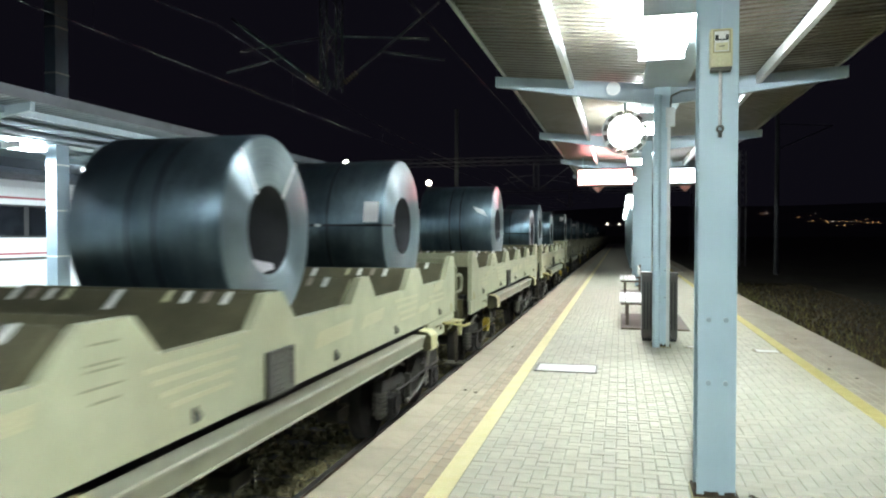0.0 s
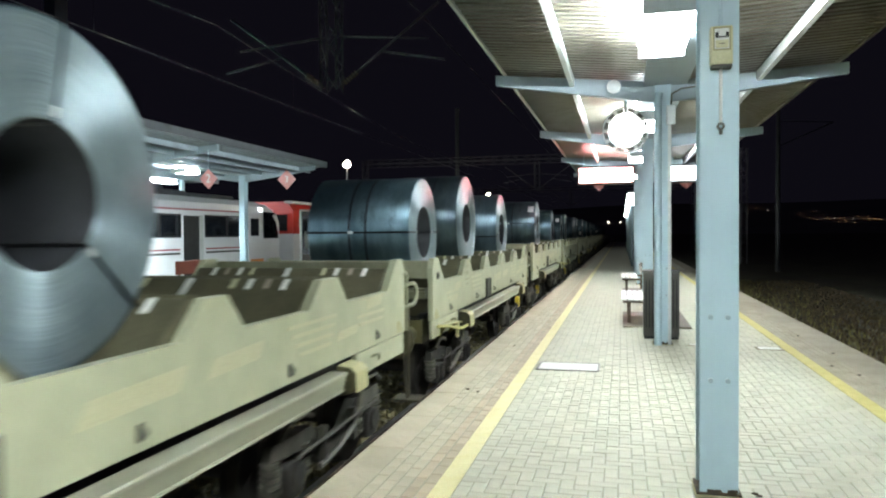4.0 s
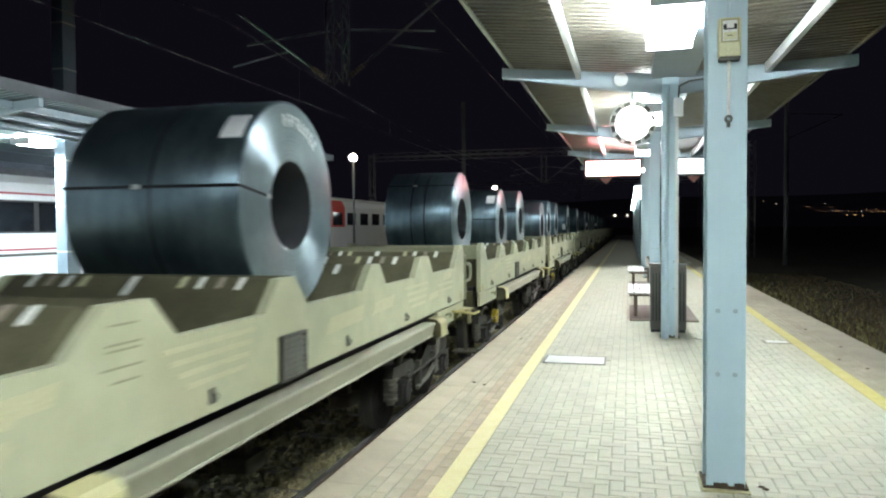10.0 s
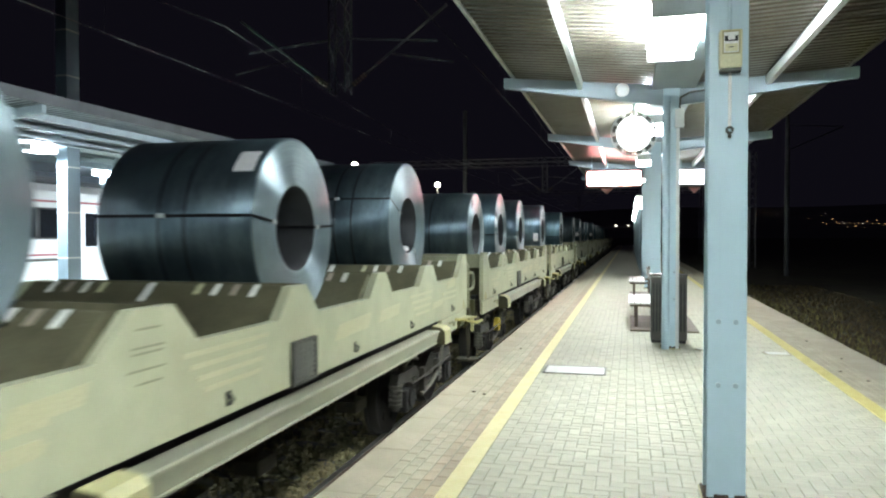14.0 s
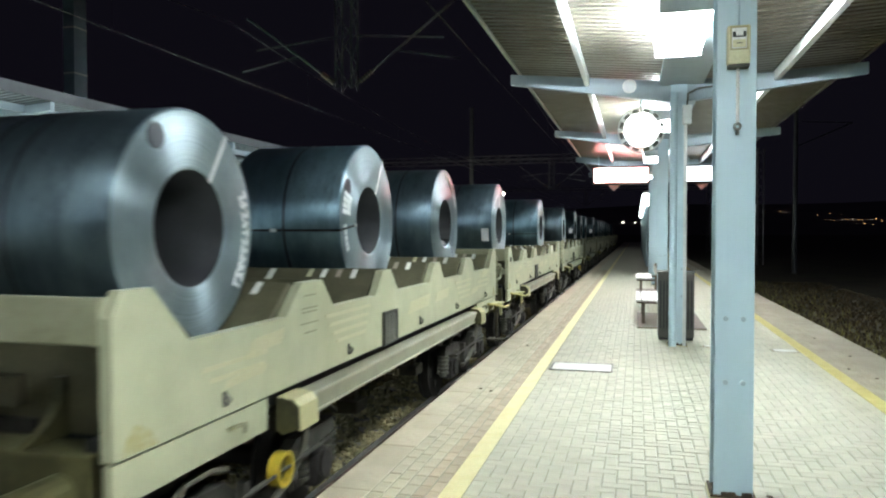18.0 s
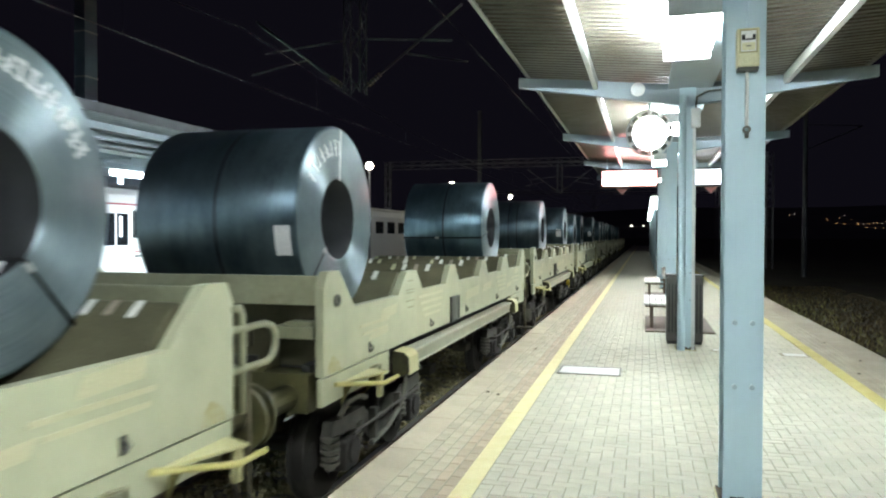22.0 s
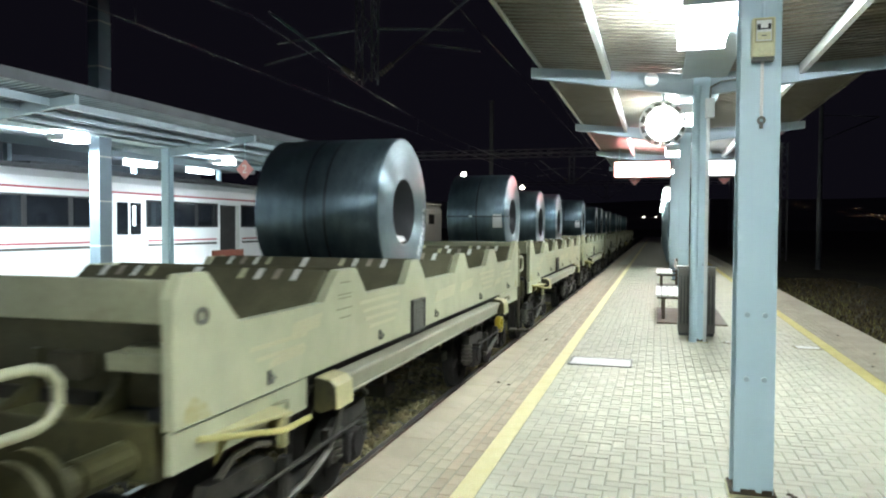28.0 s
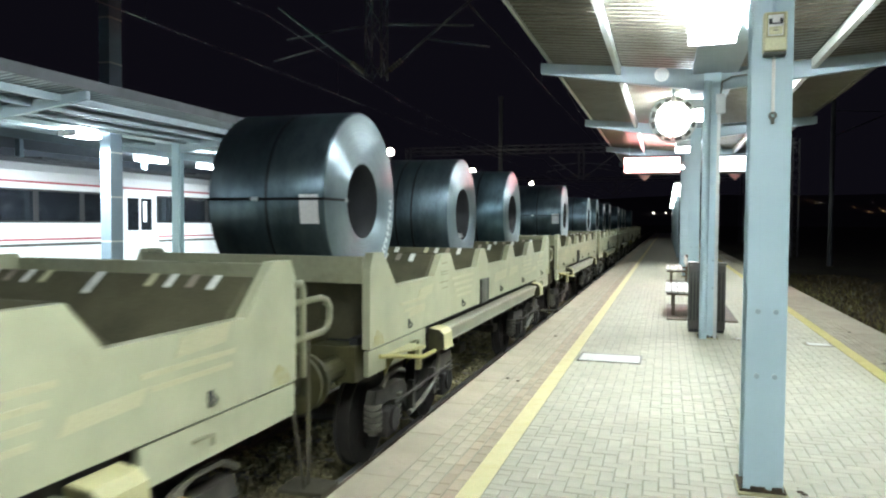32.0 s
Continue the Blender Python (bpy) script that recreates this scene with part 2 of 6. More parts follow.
M_TRAINW = surface("white_train_paint", (0.76, 0.77, 0.78), (0.82, 0.83, 0.84), 1, 0.35, 0, 40, 0.03)
M_TRAINR = surface("red_train_paint", (0.58, 0.03, 0.02), (0.66, 0.05, 0.03), 1, 0.35, 0, 40, 0.03)
M_ORANGE = surface("orange_train_paint", (0.70, 0.22, 0.04), (0.76, 0.28, 0.06), 1, 0.35, 0, 40, 0.03)
M_STRIPE = surface("dark_red_stripe", (0.30, 0.03, 0.05), (0.38, 0.05, 0.07), 1, 0.4, 0, 40, 0.03)
M_GLASS = glass("dark_window_glass", (0.012, 0.014, 0.018), 0.06)
# Black rubber; also painted as the darkness inside gaps, slots and recesses.
M_BLACK = surface("black_rubber_and_gap_shade", (0.012, 0.012, 0.012), (0.025, 0.025, 0.025), 4, 0.7, 0, 60, 0.2)
M_BIN = surface("brown_steel_bin", (0.07, 0.066, 0.056), (0.11, 0.104, 0.09), 3, 0.4, 0.4, 70, 0.1)
M_SEAT = surface("pale_bench_slat", (0.66, 0.66, 0.62), (0.74, 0.74, 0.70), 3, 0.5, 0, 60, 0.1)
M_BENCHLEG = surface("bench_leg_brown", (0.14, 0.11, 0.08), (0.2, 0.16, 0.12), 3, 0.6, 0.2, 60, 0.2)
M_REDBENCH = surface("red_brown_bench", (0.20, 0.06, 0.035), (0.27, 0.085, 0.05), 3, 0.5, 0, 60, 0.2)
M_CREAM = surface("cream_plastic", (0.62, 0.59, 0.34), (0.70, 0.67, 0.42), 4, 0.45, 0, 60, 0.05)
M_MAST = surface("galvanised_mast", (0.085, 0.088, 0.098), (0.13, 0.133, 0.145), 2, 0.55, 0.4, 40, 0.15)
# Light on the far portals is put into this paler mast colour.
M_MAST_FAR = surface("lit_far_lattice", (0.22, 0.22, 0.23), (0.32, 0.32, 0.33), 2, 0.5, 0.3, 40, 0.1)
M_WIRE = surface("copper_wire", (0.36, 0.36, 0.38), (0.46, 0.46, 0.48), 3, 0.35, 0.7, 40, 0.1)
# The roof's shade on the freight wire is put into this dark colour.
M_WIRE_UNLIT = surface("unlit_wire", (0.03, 0.03, 0.03), (0.06, 0.058, 0.055), 3, 0.7, 0.2, 40, 0.1)
M_SIGN = surface("pink_red_sign", (0.66, 0.27, 0.25), (0.72, 0.32, 0.29), 3, 0.4, 0, 60, 0.05)
M_BUILDING = surface("dark_blue_grey_render", (0.045, 0.055, 0.07), (0.075, 0.088, 0.105), 1.2, 0.85, 0, 40, 0.2, (0.04, 0.045, 0.05))
M_HILL = surface("night_hill", (0.19, 0.18, 0.17), (0.26, 0.245, 0.235), 0.01, 1.0, 0, 1, 0.0)
G_LAMP = glow("lamp_diffuser", (0.86, 0.955, 1.0), 70.0)
# Glow of unseen tubes, added to whiten the roof near the lamps.
G_ROOFFILL = glow("roof_fill_glow", (0.84, 0.95, 1.0), 2100.0)
G_FARROOFFILL = glow("far_roof_fill_glow", (0.78, 0.91, 1.0), 900.0)
G_FARLAMP = glow("far_lamp_diffuser", (0.80, 0.92, 1.0), 45.0)
M_BOLT = surface("bolt_head", (0.30, 0.38, 0.42), (0.38, 0.47, 0.51), 9, 0.5, 0.2, 90, 0.1)
G_TUBE = glow("tube_diffuser", (0.80, 0.92, 1.0), 40.0)
G_CABIN = glow("lit_carriage_window", (0.70, 0.82, 0.86), 1.1)
G_CLOCK = glow("clock_face", (0.95, 1.0, 0.96), 4.0)
G_RED = glow("red_display", (1.0, 0.34, 0.35), 26.0)
G_BLUE = glow("white_display", (0.80, 0.88, 1.0), 4.0)
G_YARD = glow("yard_lamp", (1.0, 0.95, 0.72), 60.0)
G_TOWN = glow("town_lamp", (1.0, 0.54, 0.24), 2.6)
G_TOWNW = glow("town_lamp_white", (0.95, 0.85, 0.75), 3.0)
G_POST = glow("post_lamp", (0.92, 1.0, 0.98), 11.0)
G_CABGLOW = glow("cab_glow_spot", (0.9, 0.95, 1.0), 14.0)


def coil_face_material():
    """Cut edges of the wound strip: fine rings about the coil's axis, bare bright steel with oxide patches."""
    m, t, b = nodes_of("coil_end_steel", 0.24, 0.62)
    co = t.nodes.new("ShaderNodeTexCoord")
    sep = t.nodes.new("ShaderNodeSeparateXYZ")
    t.links.new(co.outputs["Object"], sep.inputs[0])
    comb = t.nodes.new("ShaderNodeCombineXYZ")
    t.links.new(sep.outputs[1], comb.inputs[1])
    t.links.new(sep.outputs[2], comb.inputs[2])
    ln = t.nodes.new("ShaderNodeVectorMath")
    ln.operation = "LENGTH"
    t.links.new(comb.outputs[0], ln.inputs[0])
    rings = t.nodes.new("ShaderNodeTexNoise")
    rings.noise_dimensions = "1D"
    rings.inputs["Scale"].default_value, rings.inputs["Detail"].default_value = 60.0, 4.0
    t.links.new(ln.outputs["Value"], rings.inputs["W"])
    patch = node(t, "ShaderNodeTexNoise", Scale=2.6, Detail=4.0, Roughness=0.6)
    t.links.new(co.outputs["Object"], patch.inputs["Vector"])
    col = ramp(t, patch.outputs[0], [(0.30, (0.205, 0.262, 0.277)), (0.66, (0.300, 0.375, 0.392))])
    col = mix(t, 0.45, col, ramp(t, rings.outputs[0], [(0.3, (0.55, 0.57, 0.6)), (0.7, (1, 1, 1))]), "MULTIPLY")
    t.links.new(col, b.inputs["Base Color"])
    mr = node(t, "ShaderNodeMapRange")
    mr.inputs["To Min"].default_value, mr.inputs["To Max"].default_value = 0.31, 0.42
    t.links.new(patch.outputs[0], mr.inputs[0])
    t.links.new(mr.outputs[0], b.inputs["Roughness"])
    wave = node(t, "ShaderNodeTexNoise", Scale=3.2, Detail=1.5, Roughness=0.4)
    t.links.new(co.outputs["Object"], wave.inputs["Vector"])
    bw = node(t, "ShaderNodeBump", Strength=0.05, Distance=0.03)
    t.links.new(wave.outputs[0], bw.inputs["Height"])
    bp = node(t, "ShaderNodeBump", Strength=0.06, Distance=0.008)
    t.links.new(rings.outputs[0], bp.inputs["Height"])
    t.links.new(bw.outputs[0], bp.inputs["Normal"])
    tg = t.nodes.new("ShaderNodeTangent")
    tg.direction_type, tg.axis = "RADIAL", "X"
    t.links.new(tg.outputs[0], b.inputs["Tangent"])
    b.inputs["Anisotropic"].default_value, b.inputs["Anisotropic Rotation"].default_value = 0.96, 0.25
    t.links.new(bp.outputs[0], b.inputs["Normal"])
    return m


M_COILFACE = coil_face_material()
M_COILS = [surface("coil_wrap_steel", a, b, 2.2, 0.30, 0.8, 30, 0.05, (0.05, 0.066, 0.078), stretch=(2.0, 0.7, 0.7), rough2=0.48, dirt_at=0.58)
           for a, b in (((0.074, 0.112, 0.135), (0.150, 0.214, 0.252)), ((0.064, 0.092, 0.108), (0.130, 0.182, 0.208)), ((0.080, 0.134, 0.165), (0.156, 0.242, 0.284)))]

for m in M_COILS:
    nt = m.node_tree
    tg = nt.nodes.new("ShaderNodeTangent")
    tg.direction_type, tg.axis = "RADIAL", "X"
    nt.links.new(tg.outputs[0], nt.nodes["Principled BSDF"].inputs["Tangent"])
    nt.nodes["Principled BSDF"].inputs["Anisotropic"].default_value = 0.8
    nt.nodes["Principled BSDF"].inputs["Anisotropic Rotation"].default_value = 0.25

# ---- mesh helpers ----


def box(bm, x0, x1, y0, y1, z0, z1, bevel=0.0):
    r = bmesh.ops.create_cube(bm, size=1.0, matrix=Matrix.LocRotScale(((x0 + x1) / 2, (y0 + y1) / 2, (z0 + z1) / 2), None, (abs(x1 - x0), abs(y1 - y0), abs(z1 - z0))))
    if bevel:
        vs = set(r["verts"])
        es = [e for e in bm.edges if e.verts[0] in vs and e.verts[1] in vs]
        bmesh.ops.bevel(bm, geom=es, offset=bevel, segments=2, affect="EDGES", profile=0.6)
    return bm


def rod(bm, a, b, r, n=10, r2=None):
    a, b = Vector(a), Vector(b)
    d = b - a
    m = Matrix.Translation((a + b) / 2) @ d.to_track_quat("Z", "Y").to_matrix().to_4x4()
    bmesh.ops.create_cone(bm, cap_ends=True, segments=n, radius1=r, radius2=r if r2 is None else r2, depth=d.length, matrix=m)
    return bm


def pipe(bm, pts, r, n=8):
    """One bent tube through pts, mitred at the bends."""
    pts = [Vector(p) for p in pts]
    dirs = [(q - p).normalized() for p, q in zip(pts, pts[1:])]
    u = dirs[0].orthogonal().normalized()
    rings = []
    for i, p in enumerate(pts):
        d = dirs[min(i, len(dirs) - 1)]
        e = dirs[max(i - 1, 0)]
        t = (d + e).normalized()
        k = 1.0 / max(0.5, t.dot(e))
        u = (u - t * u.dot(t)).normalized()
        v = t.cross(u)
        bend = d - e
        side = (bend - t * bend.dot(t)).normalized() if bend.length > 1e-4 else Vector()
        ring = []
        for j in range(n):
            a = 2 * math.pi * j / n
            o = (u * math.cos(a) + v * math.sin(a)) * r
            ring.append(bm.verts.new(p + o + side * (o.dot(side) * (k - 1))))
        rings.append(ring)
    fs = []
    for p, q in zip(rings, rings[1:]):
        fs += [bm.faces.new((p[j], p[(j + 1) % n], q[(j + 1) % n], q[j])) for j in range(n)]
    fs += [bm.faces.new(rings[0]), bm.faces.new(rings[-1])]
    bmesh.ops.recalc_face_normals(bm, faces=fs)
    return bm


def prism(bm, pts, axis, a, b):
    """Extrudes the outline pts along an axis from a to b. x: pts are (y, z); y: (x, z); z: (x, y)."""
    def put(p, d):
        return {"x": (d, p[0], p[1]), "y": (p[0], d, p[1]), "z": (p[0], p[1], d)}[axis]
    lo = [bm.verts.new(put(p, a)) for p in pts]
    hi = [bm.verts.new(put(p, b)) for p in pts]
    n = len(pts)
    fs = [bm.faces.new(lo), bm.faces.new(hi)]
    for i in range(n):
        fs.append(bm.faces.new((lo[i], lo[(i + 1) % n], hi[(i + 1) % n], hi[i])))
    bmesh.ops.recalc_face_normals(bm, faces=fs)
    return bm


def disc_ring(bm, r0, r1, x0, x1, n=48, axis="x"):
    """A ring of rectangular section about an axis."""
    rows = []
    for k in range(n):
        a = 2 * math.pi * k / n
        c, s = math.cos(a), math.sin(a)
        q = []
        for r, d in ((r0, x0), (r1, x0), (r1, x1), (r0, x1)):
            q.append(bm.verts.new({"x": (d, r * c, r * s), "y": (r * c, d, r * s), "z": (r * c, r * s, d)}[axis]))
        rows.append(q)
    for k in range(n):
        p, q = rows[k], rows[(k + 1) % n]
        for i in range(4):
            bm.faces.new((p[i], p[(i + 1) % 4], q[(i + 1) % 4], q[i]))
    bmesh.ops.recalc_face_normals(bm, faces=bm.faces[:])
    return bm


def mesh_of(name, bm, material, smooth=False):
    me = bpy.data.meshes.new(name)
    bm.to_mesh(me)
    bm.free()
    me.materials.append(material)
    if smooth:
        for p in me.polygons:
            p.use_smooth = True
    return me


def part(name, bm, material, parent, label="", smooth=False):
    ob = new(name, mesh_of(name, bm, material, smooth))
    ob.parent = parent
    if label:
        tagged(ob, label)
    return ob


def again(ob, m):
    """Another part on the same mesh, moved by m from the first."""
    o = ob.copy()
    scene.collection.objects.link(o)
    o.matrix_basis = m @ ob.matrix_basis
    for c in ob.children:
        k = c.copy()
        scene.collection.objects.link(k)
        k.parent = o
    return o


def thing(name, m, label, category, group="", kind=""):
    ob = new(name)
    ob.empty_display_size = 0.3
    ob.matrix_basis = m
    return tagged(ob, label, category, group, kind)


def solid(name, bm, material, label, category, kind="", m=None, smooth=False):
    ob = new(name, mesh_of(name, bm, material, smooth))
    if m is not None:
        ob.matrix_basis = m
    return tagged(ob, label, category, "", kind)


B = bmesh.new

# ---- ground, platforms, tracks ----
g_bm = B()
for (x0, x1) in ((-2500, 2500),):
    bmesh.ops.create_grid(g_bm, x_segments=2, y_segments=2, size=2500, matrix=Matrix.Translation((0, 0, GROUND)))
solid("ground", g_bm, M_GROUND, "dark gravel and bare earth beside the tracks", "ground", "structure")


def platform(name, x0, x1, y0, y1, label):
    bm = B()
    box(bm, x0 + 0.04, x1 - 0.04, y0, y1, GROUND - 0.1, -0.06)
    return solid(name, bm, M_CONCRETE, label, "platform", "structure")


plat = platform("platform", EDGE_L, EDGE_R, -14, 142, "island platform of concrete paved with pale blocks")
far_plat = platform("platform_far", -17.3, -11.75, -48, 82, "second island platform under a pale blue canopy")
bm = B()
box(bm, -17.26, -11.79, -48, 82, -0.056, 0.0)
part("paving", bm, M_PAVER, far_plat, "pale block paving")


def track(name, xc, y0, y1, sleepers, label):
    t = thing(name, Matrix.Translation((xc, 0, GROUND)), label, "track", "railway tracks", "structure")
    for s in (-1, 1):
        bm = B()
        x = s * 0.80
        prism(bm, [(x - 0.065, 0.07), (x + 0.065, 0.07), (x + 0.065, 0.085), (x + 0.012, 0.105), (x + 0.012, 0.185), (x + 0.033, 0.195), (x + 0.033, 0.226),
                   (x - 0.033, 0.226), (x - 0.033, 0.195), (x - 0.012, 0.185), (x - 0.012, 0.105), (x - 0.065, 0.085)], "y", y0, y1)
        r = part("rail", bm, M_RAIL, t)
        bm = B()
        box(bm, x - 0.03, x + 0.03, y0, y1, 0.2265, 0.23)
        part("running_surface", bm, M_RAILTOP, r, "polished rail head")
    bm = B()
    box(bm, -1.2, 1.2, -0.12, 0.12, -0.02, 0.07, 0.02)
    first = part("sleeper", bm, M_SLEEPER, t)
    first.location.y = sleepers[0]
    for y in sleepers[1:]:
        again(first, Matrix.Translation((0, y - sleepers[0], 0)))
    return t


track("track_1", TRACK, -30, 260, [2.0 + 0.6 * i for i in range(40)], "freight track with rusty rails on sleepers")
track("track_2", -10.2, -30, 260, [6.0 + 0.6 * i for i in range(30)], "empty track beside the second platform")
track("track_3", -18.85, -30, 260, [16.0 + 0.6 * i for i in range(20)], "track with standing passenger trains")

# ---- canopies ----
HALF = 2.70            # half width of a canopy
Z_MID = 4.21
Z_TIP = {-1: 4.46, 1: 4.35}
Z_TIP_FAR = {-1: 4.45, 1: 4.45}


def roof_z(s, u, tip=Z_TIP):
    return Z_MID + (tip[s] - Z_MID) * u


def h_post(bm, w, d, z0, z1):
    """An H section: flanges across y, web along y."""
    box(bm, -w / 2, w / 2, -d / 2, -d / 2 + 0.016, z0, z1, 0.003)
    box(bm, -w / 2, w / 2, d / 2 - 0.016, d / 2, z0, z1, 0.003)
    box(bm, -0.006, 0.006, -d / 2 + 0.016, d / 2 - 0.016, z0, z1)
    return bm


def sheet(bm, side, y0, y1, tip, half, eave, pitch=0.17):
    """Ribbed sheet from the middle out to the eave; the ribs run across the canopy."""
    prof, y = [], y0
    while y < y1:
        prof += [(y, 0.0), (y + pitch * 0.5, 0.0), (y + pitch * 0.58, 0.045), (y + pitch * 0.92, 0.045)]
        y += pitch
    inner = [bm.verts.new((side * 0.10, p, Z_MID + 0.03 + h)) for p, h in prof]
    outer = [bm.verts.new((side * eave, p, roof_z(side, eave / half, tip) + 0.03 + h)) for p, h in prof]
    for i in range(len(prof) - 1):
        bm.faces.new((inner[i], inner[i + 1], outer[i + 1], outer[i]))
    return bm


def canopy(name, xc, posts, half, eave, fascia, label, tip, purlins, sheet_mat, metal):
    c = thing(name, Matrix.Translation((xc, 0, 0)), label, "canopy")
    y0, y1 = posts[0] - 1.2, posts[-1] + 1.0
    bm = h_post(B(), 0.25, 0.26, 0.0, Z_MID - 0.002)
    post = part("post", bm, M_STEEL, c, "pale blue steel post")
    for z in (0.79, 1.22):
        for x in (-0.055, 0.055):
            part("bolt", rod(B(), (x, -0.13, z), (x, -0.15, z), 0.018, 6), M_BOLT, post)
    bm = B()
    box(bm, -0.145, 0.145, -0.15, 0.15, 0.0, 0.022)
    for i in range(18):
        a = random.uniform(-0.12, 0.12)
        box(bm, a - 0.02, a + 0.02, -0.15, -0.132, 0.0, random.uniform(0.02, 0.05))
    part("foot_plate", bm, M_RUST, post, "rusted base plate")
    part("plinth", box(B(), -0.155, 0.155, -0.20, 0.155, -0.02, 0.008, 0.004), M_PLINTH, post, "yellowed cement round the foot")
    post.location.y = posts[0]
    for y in posts[1:]:
        again(post, Matrix.Translation((0, y - posts[0], 0)))
    for s in (-1, 1):
        bm = B()
        prism(bm, [(s * 0.12, Z_MID - 0.33), (s * half, tip[s] - 0.17), (s * half, tip[s]), (s * 0.12, Z_MID)], "y", -0.055, 0.055)
        beam = part("beam", bm, M_BEAM, c, "tapered blue cantilever beam")
        beam.location.y = posts[0]
        for y in posts[1:]:
            again(beam, Matrix.Translation((0, y - posts[0], 0)))
        bm = B()
        sheet(bm, s, y0, y1, tip, half, eave)
        part("roof_sheet", bm, sheet_mat, c, "ribbed grey steel roof sheet")
        for d in purlins:
            x, z = s * half * d, roof_z(s, d, tip) - 0.145
            bm = B()
            prism(bm, [(x - 0.036, z), (x + 0.036, z), (x + 0.036, z + 0.15), (x - 0.036, z + 0.15)], "y", y0, y1)
            part("purlin", bm, metal, c, "galvanised purlin")
        bm = B()
        x, z = s * (eave + 0.02), roof_z(s, eave / half, tip)
        prism(bm, [(x - 0.022, z + 0.004), (x + 0.022, z + 0.004), (x + 0.035, z + fascia), (x - 0.035, z + fascia)], "y", y0, y1)
        part("gutter", bm, M_FASCIA if fascia > 0.15 else sheet_mat if s > 0 else metal, c, "grey metal gutter along the eave")
    bm = B()
    box(bm, -0.29, 0.37, y0, y1, Z_MID - 0.07, Z_MID + 0.028)
    part("valley_gutter", bm, M_BEAM, c, "blue-grey valley gutter box")
    return c


POSTS = [POST0 + BAY * n for n in range(-2, 5)]
FAR_POSTS = [POST0 + BAY * n for n in range(-7, 4)]
canopy("platform_canopy", MID, POSTS, HALF, 2.53, 0.09, "pale blue steel platform canopy with butterfly roof", Z_TIP, (0.53,), M_ROOF, M_PURLIN)
canopy("far_canopy", FAR_MID, FAR_POSTS, 3.05, 3.08, 0.22, "pale blue steel canopy on the second platform", Z_TIP_FAR, (0.27, 0.52, 0.78), M_ROOF_FAR, M_PURLIN_FAR)


def luminaire(x, y, label, group, shine, tube, half=0.93):
    t = thing("canopy_lamp", Matrix.Translation((x, y, LAMP_Z)), label, "lamp", group)
    part("housing", box(B(), -0.29, 0.29, -half, half, 0.14, 0.17, 0.01), M_PURLIN, t)
    part("diffuser", box(B(), -0.25, 0.25, -half + 0.03, half - 0.03, 0.0, 0.14, 0.03), shine, t, "glowing white diffuser")
    # Added caps that stop the diffuser's light towards the beams.
    for y in (-half, half):
        part("end_cap", box(B(), -0.27, 0.27, y - 0.022, y + 0.022, -0.012, 0.139, 0.008), M_PURLIN, t, "added grey cap that keeps light off the beams")
    # Hidden tubes on the housing, added only to brighten the roof sheet.
    for x in ((-0.2, 0.2) if tube else ()):
        part("upper_tube", rod(B(), (x, 0.08 - half, 0.186), (x, half - 0.08, 0.186), 0.014, 8), tube, t, "added hidden tube that only brightens the roof sheet")
    for yy in (0.25 - half, half - 0.25):
        part("hanger", rod(B(), (0, yy, 0.155), (0, yy, Z_MID - 0.07 - LAMP_Z), 0.012, 6), M_STEEL, t)
    return t


for y in LAMP_Y:
    luminaire(MID - 0.17, y, "glowing white lamp hung under the platform canopy", "platform lamps", G_LAMP, G_ROOFFILL)
for y in FAR_LAMP_Y:
    luminaire(FAR_MID, y, "glowing white lamp under the far canopy", "far platform lamps", G_FARLAMP, G_FARROOFFILL, 0.43)

# ---- freight train ----
SLOT = [1.20, 3.095, 4.86, 6.64, 8.53]        # middles of the saddles
NOTCH = [0.57, 0.485, 0.58, 0.50, 0.565]       # half widths of the notches in the side
TOOTH = [(2.03, 2.38), (3.79, 4.04), (5.68, 5.93), (7.39, 7.75)]   # flat tops between them
VALLEY, RIDGE = 0.85 - RAIL, 1.44 - RAIL
SLOPE = math.atan2(RIDGE - VALLEY, 0.74)


def side_outline():
    """Upper edge of a wagon's side: tall corners, five notches between teeth."""
    lo, top, cor = 1.21 - RAIL, 1.44 - RAIL, 1.53 - RAIL
    pts = [(0.0, 0.705 - RAIL), (BODY, 0.705 - RAIL), (BODY, 1.40 - RAIL), (BODY - 0.07, cor), (BODY - 0.30, cor)]
    for i in range(4, -1, -1):
        c = SLOT[i]
        pts += [(c + NOTCH[i], lo), (c - NOTCH[i], lo)]
        if i:
            pts += [(TOOTH[i - 1][1], top), (TOOTH[i - 1][0], top)]
    pts += [(0.30, cor), (0.07, cor), (0.0, 1.40 - RAIL)]
    return pts


def mark_mesh(mat, hx, l):
    """A painted bar at the top of a saddle's slope."""
    bm = B()
    c, sn = math.cos(SLOPE), math.sin(SLOPE)
    prism(bm, [(0.0, 0.0), (0.0, 0.006), (-l * c, -l * sn + 0.006), (-l * c, -l * sn)], "x", -hx, hx)
    return mesh_of("gauge_mark", bm, mat)


MARKS = {0.9: mark_mesh(M_WHITE, 0.027, 0.125), 0.74: mark_mesh(M_REDMARK, 0.027, 0.115), 0.58: mark_mesh(M_WHITE, 0.027, 0.12), 0.43: mark_mesh(M_YELMARK, 0.027, 0.115), 0.0: mark_mesh(M_WHITE, 0.034, 0.20)}


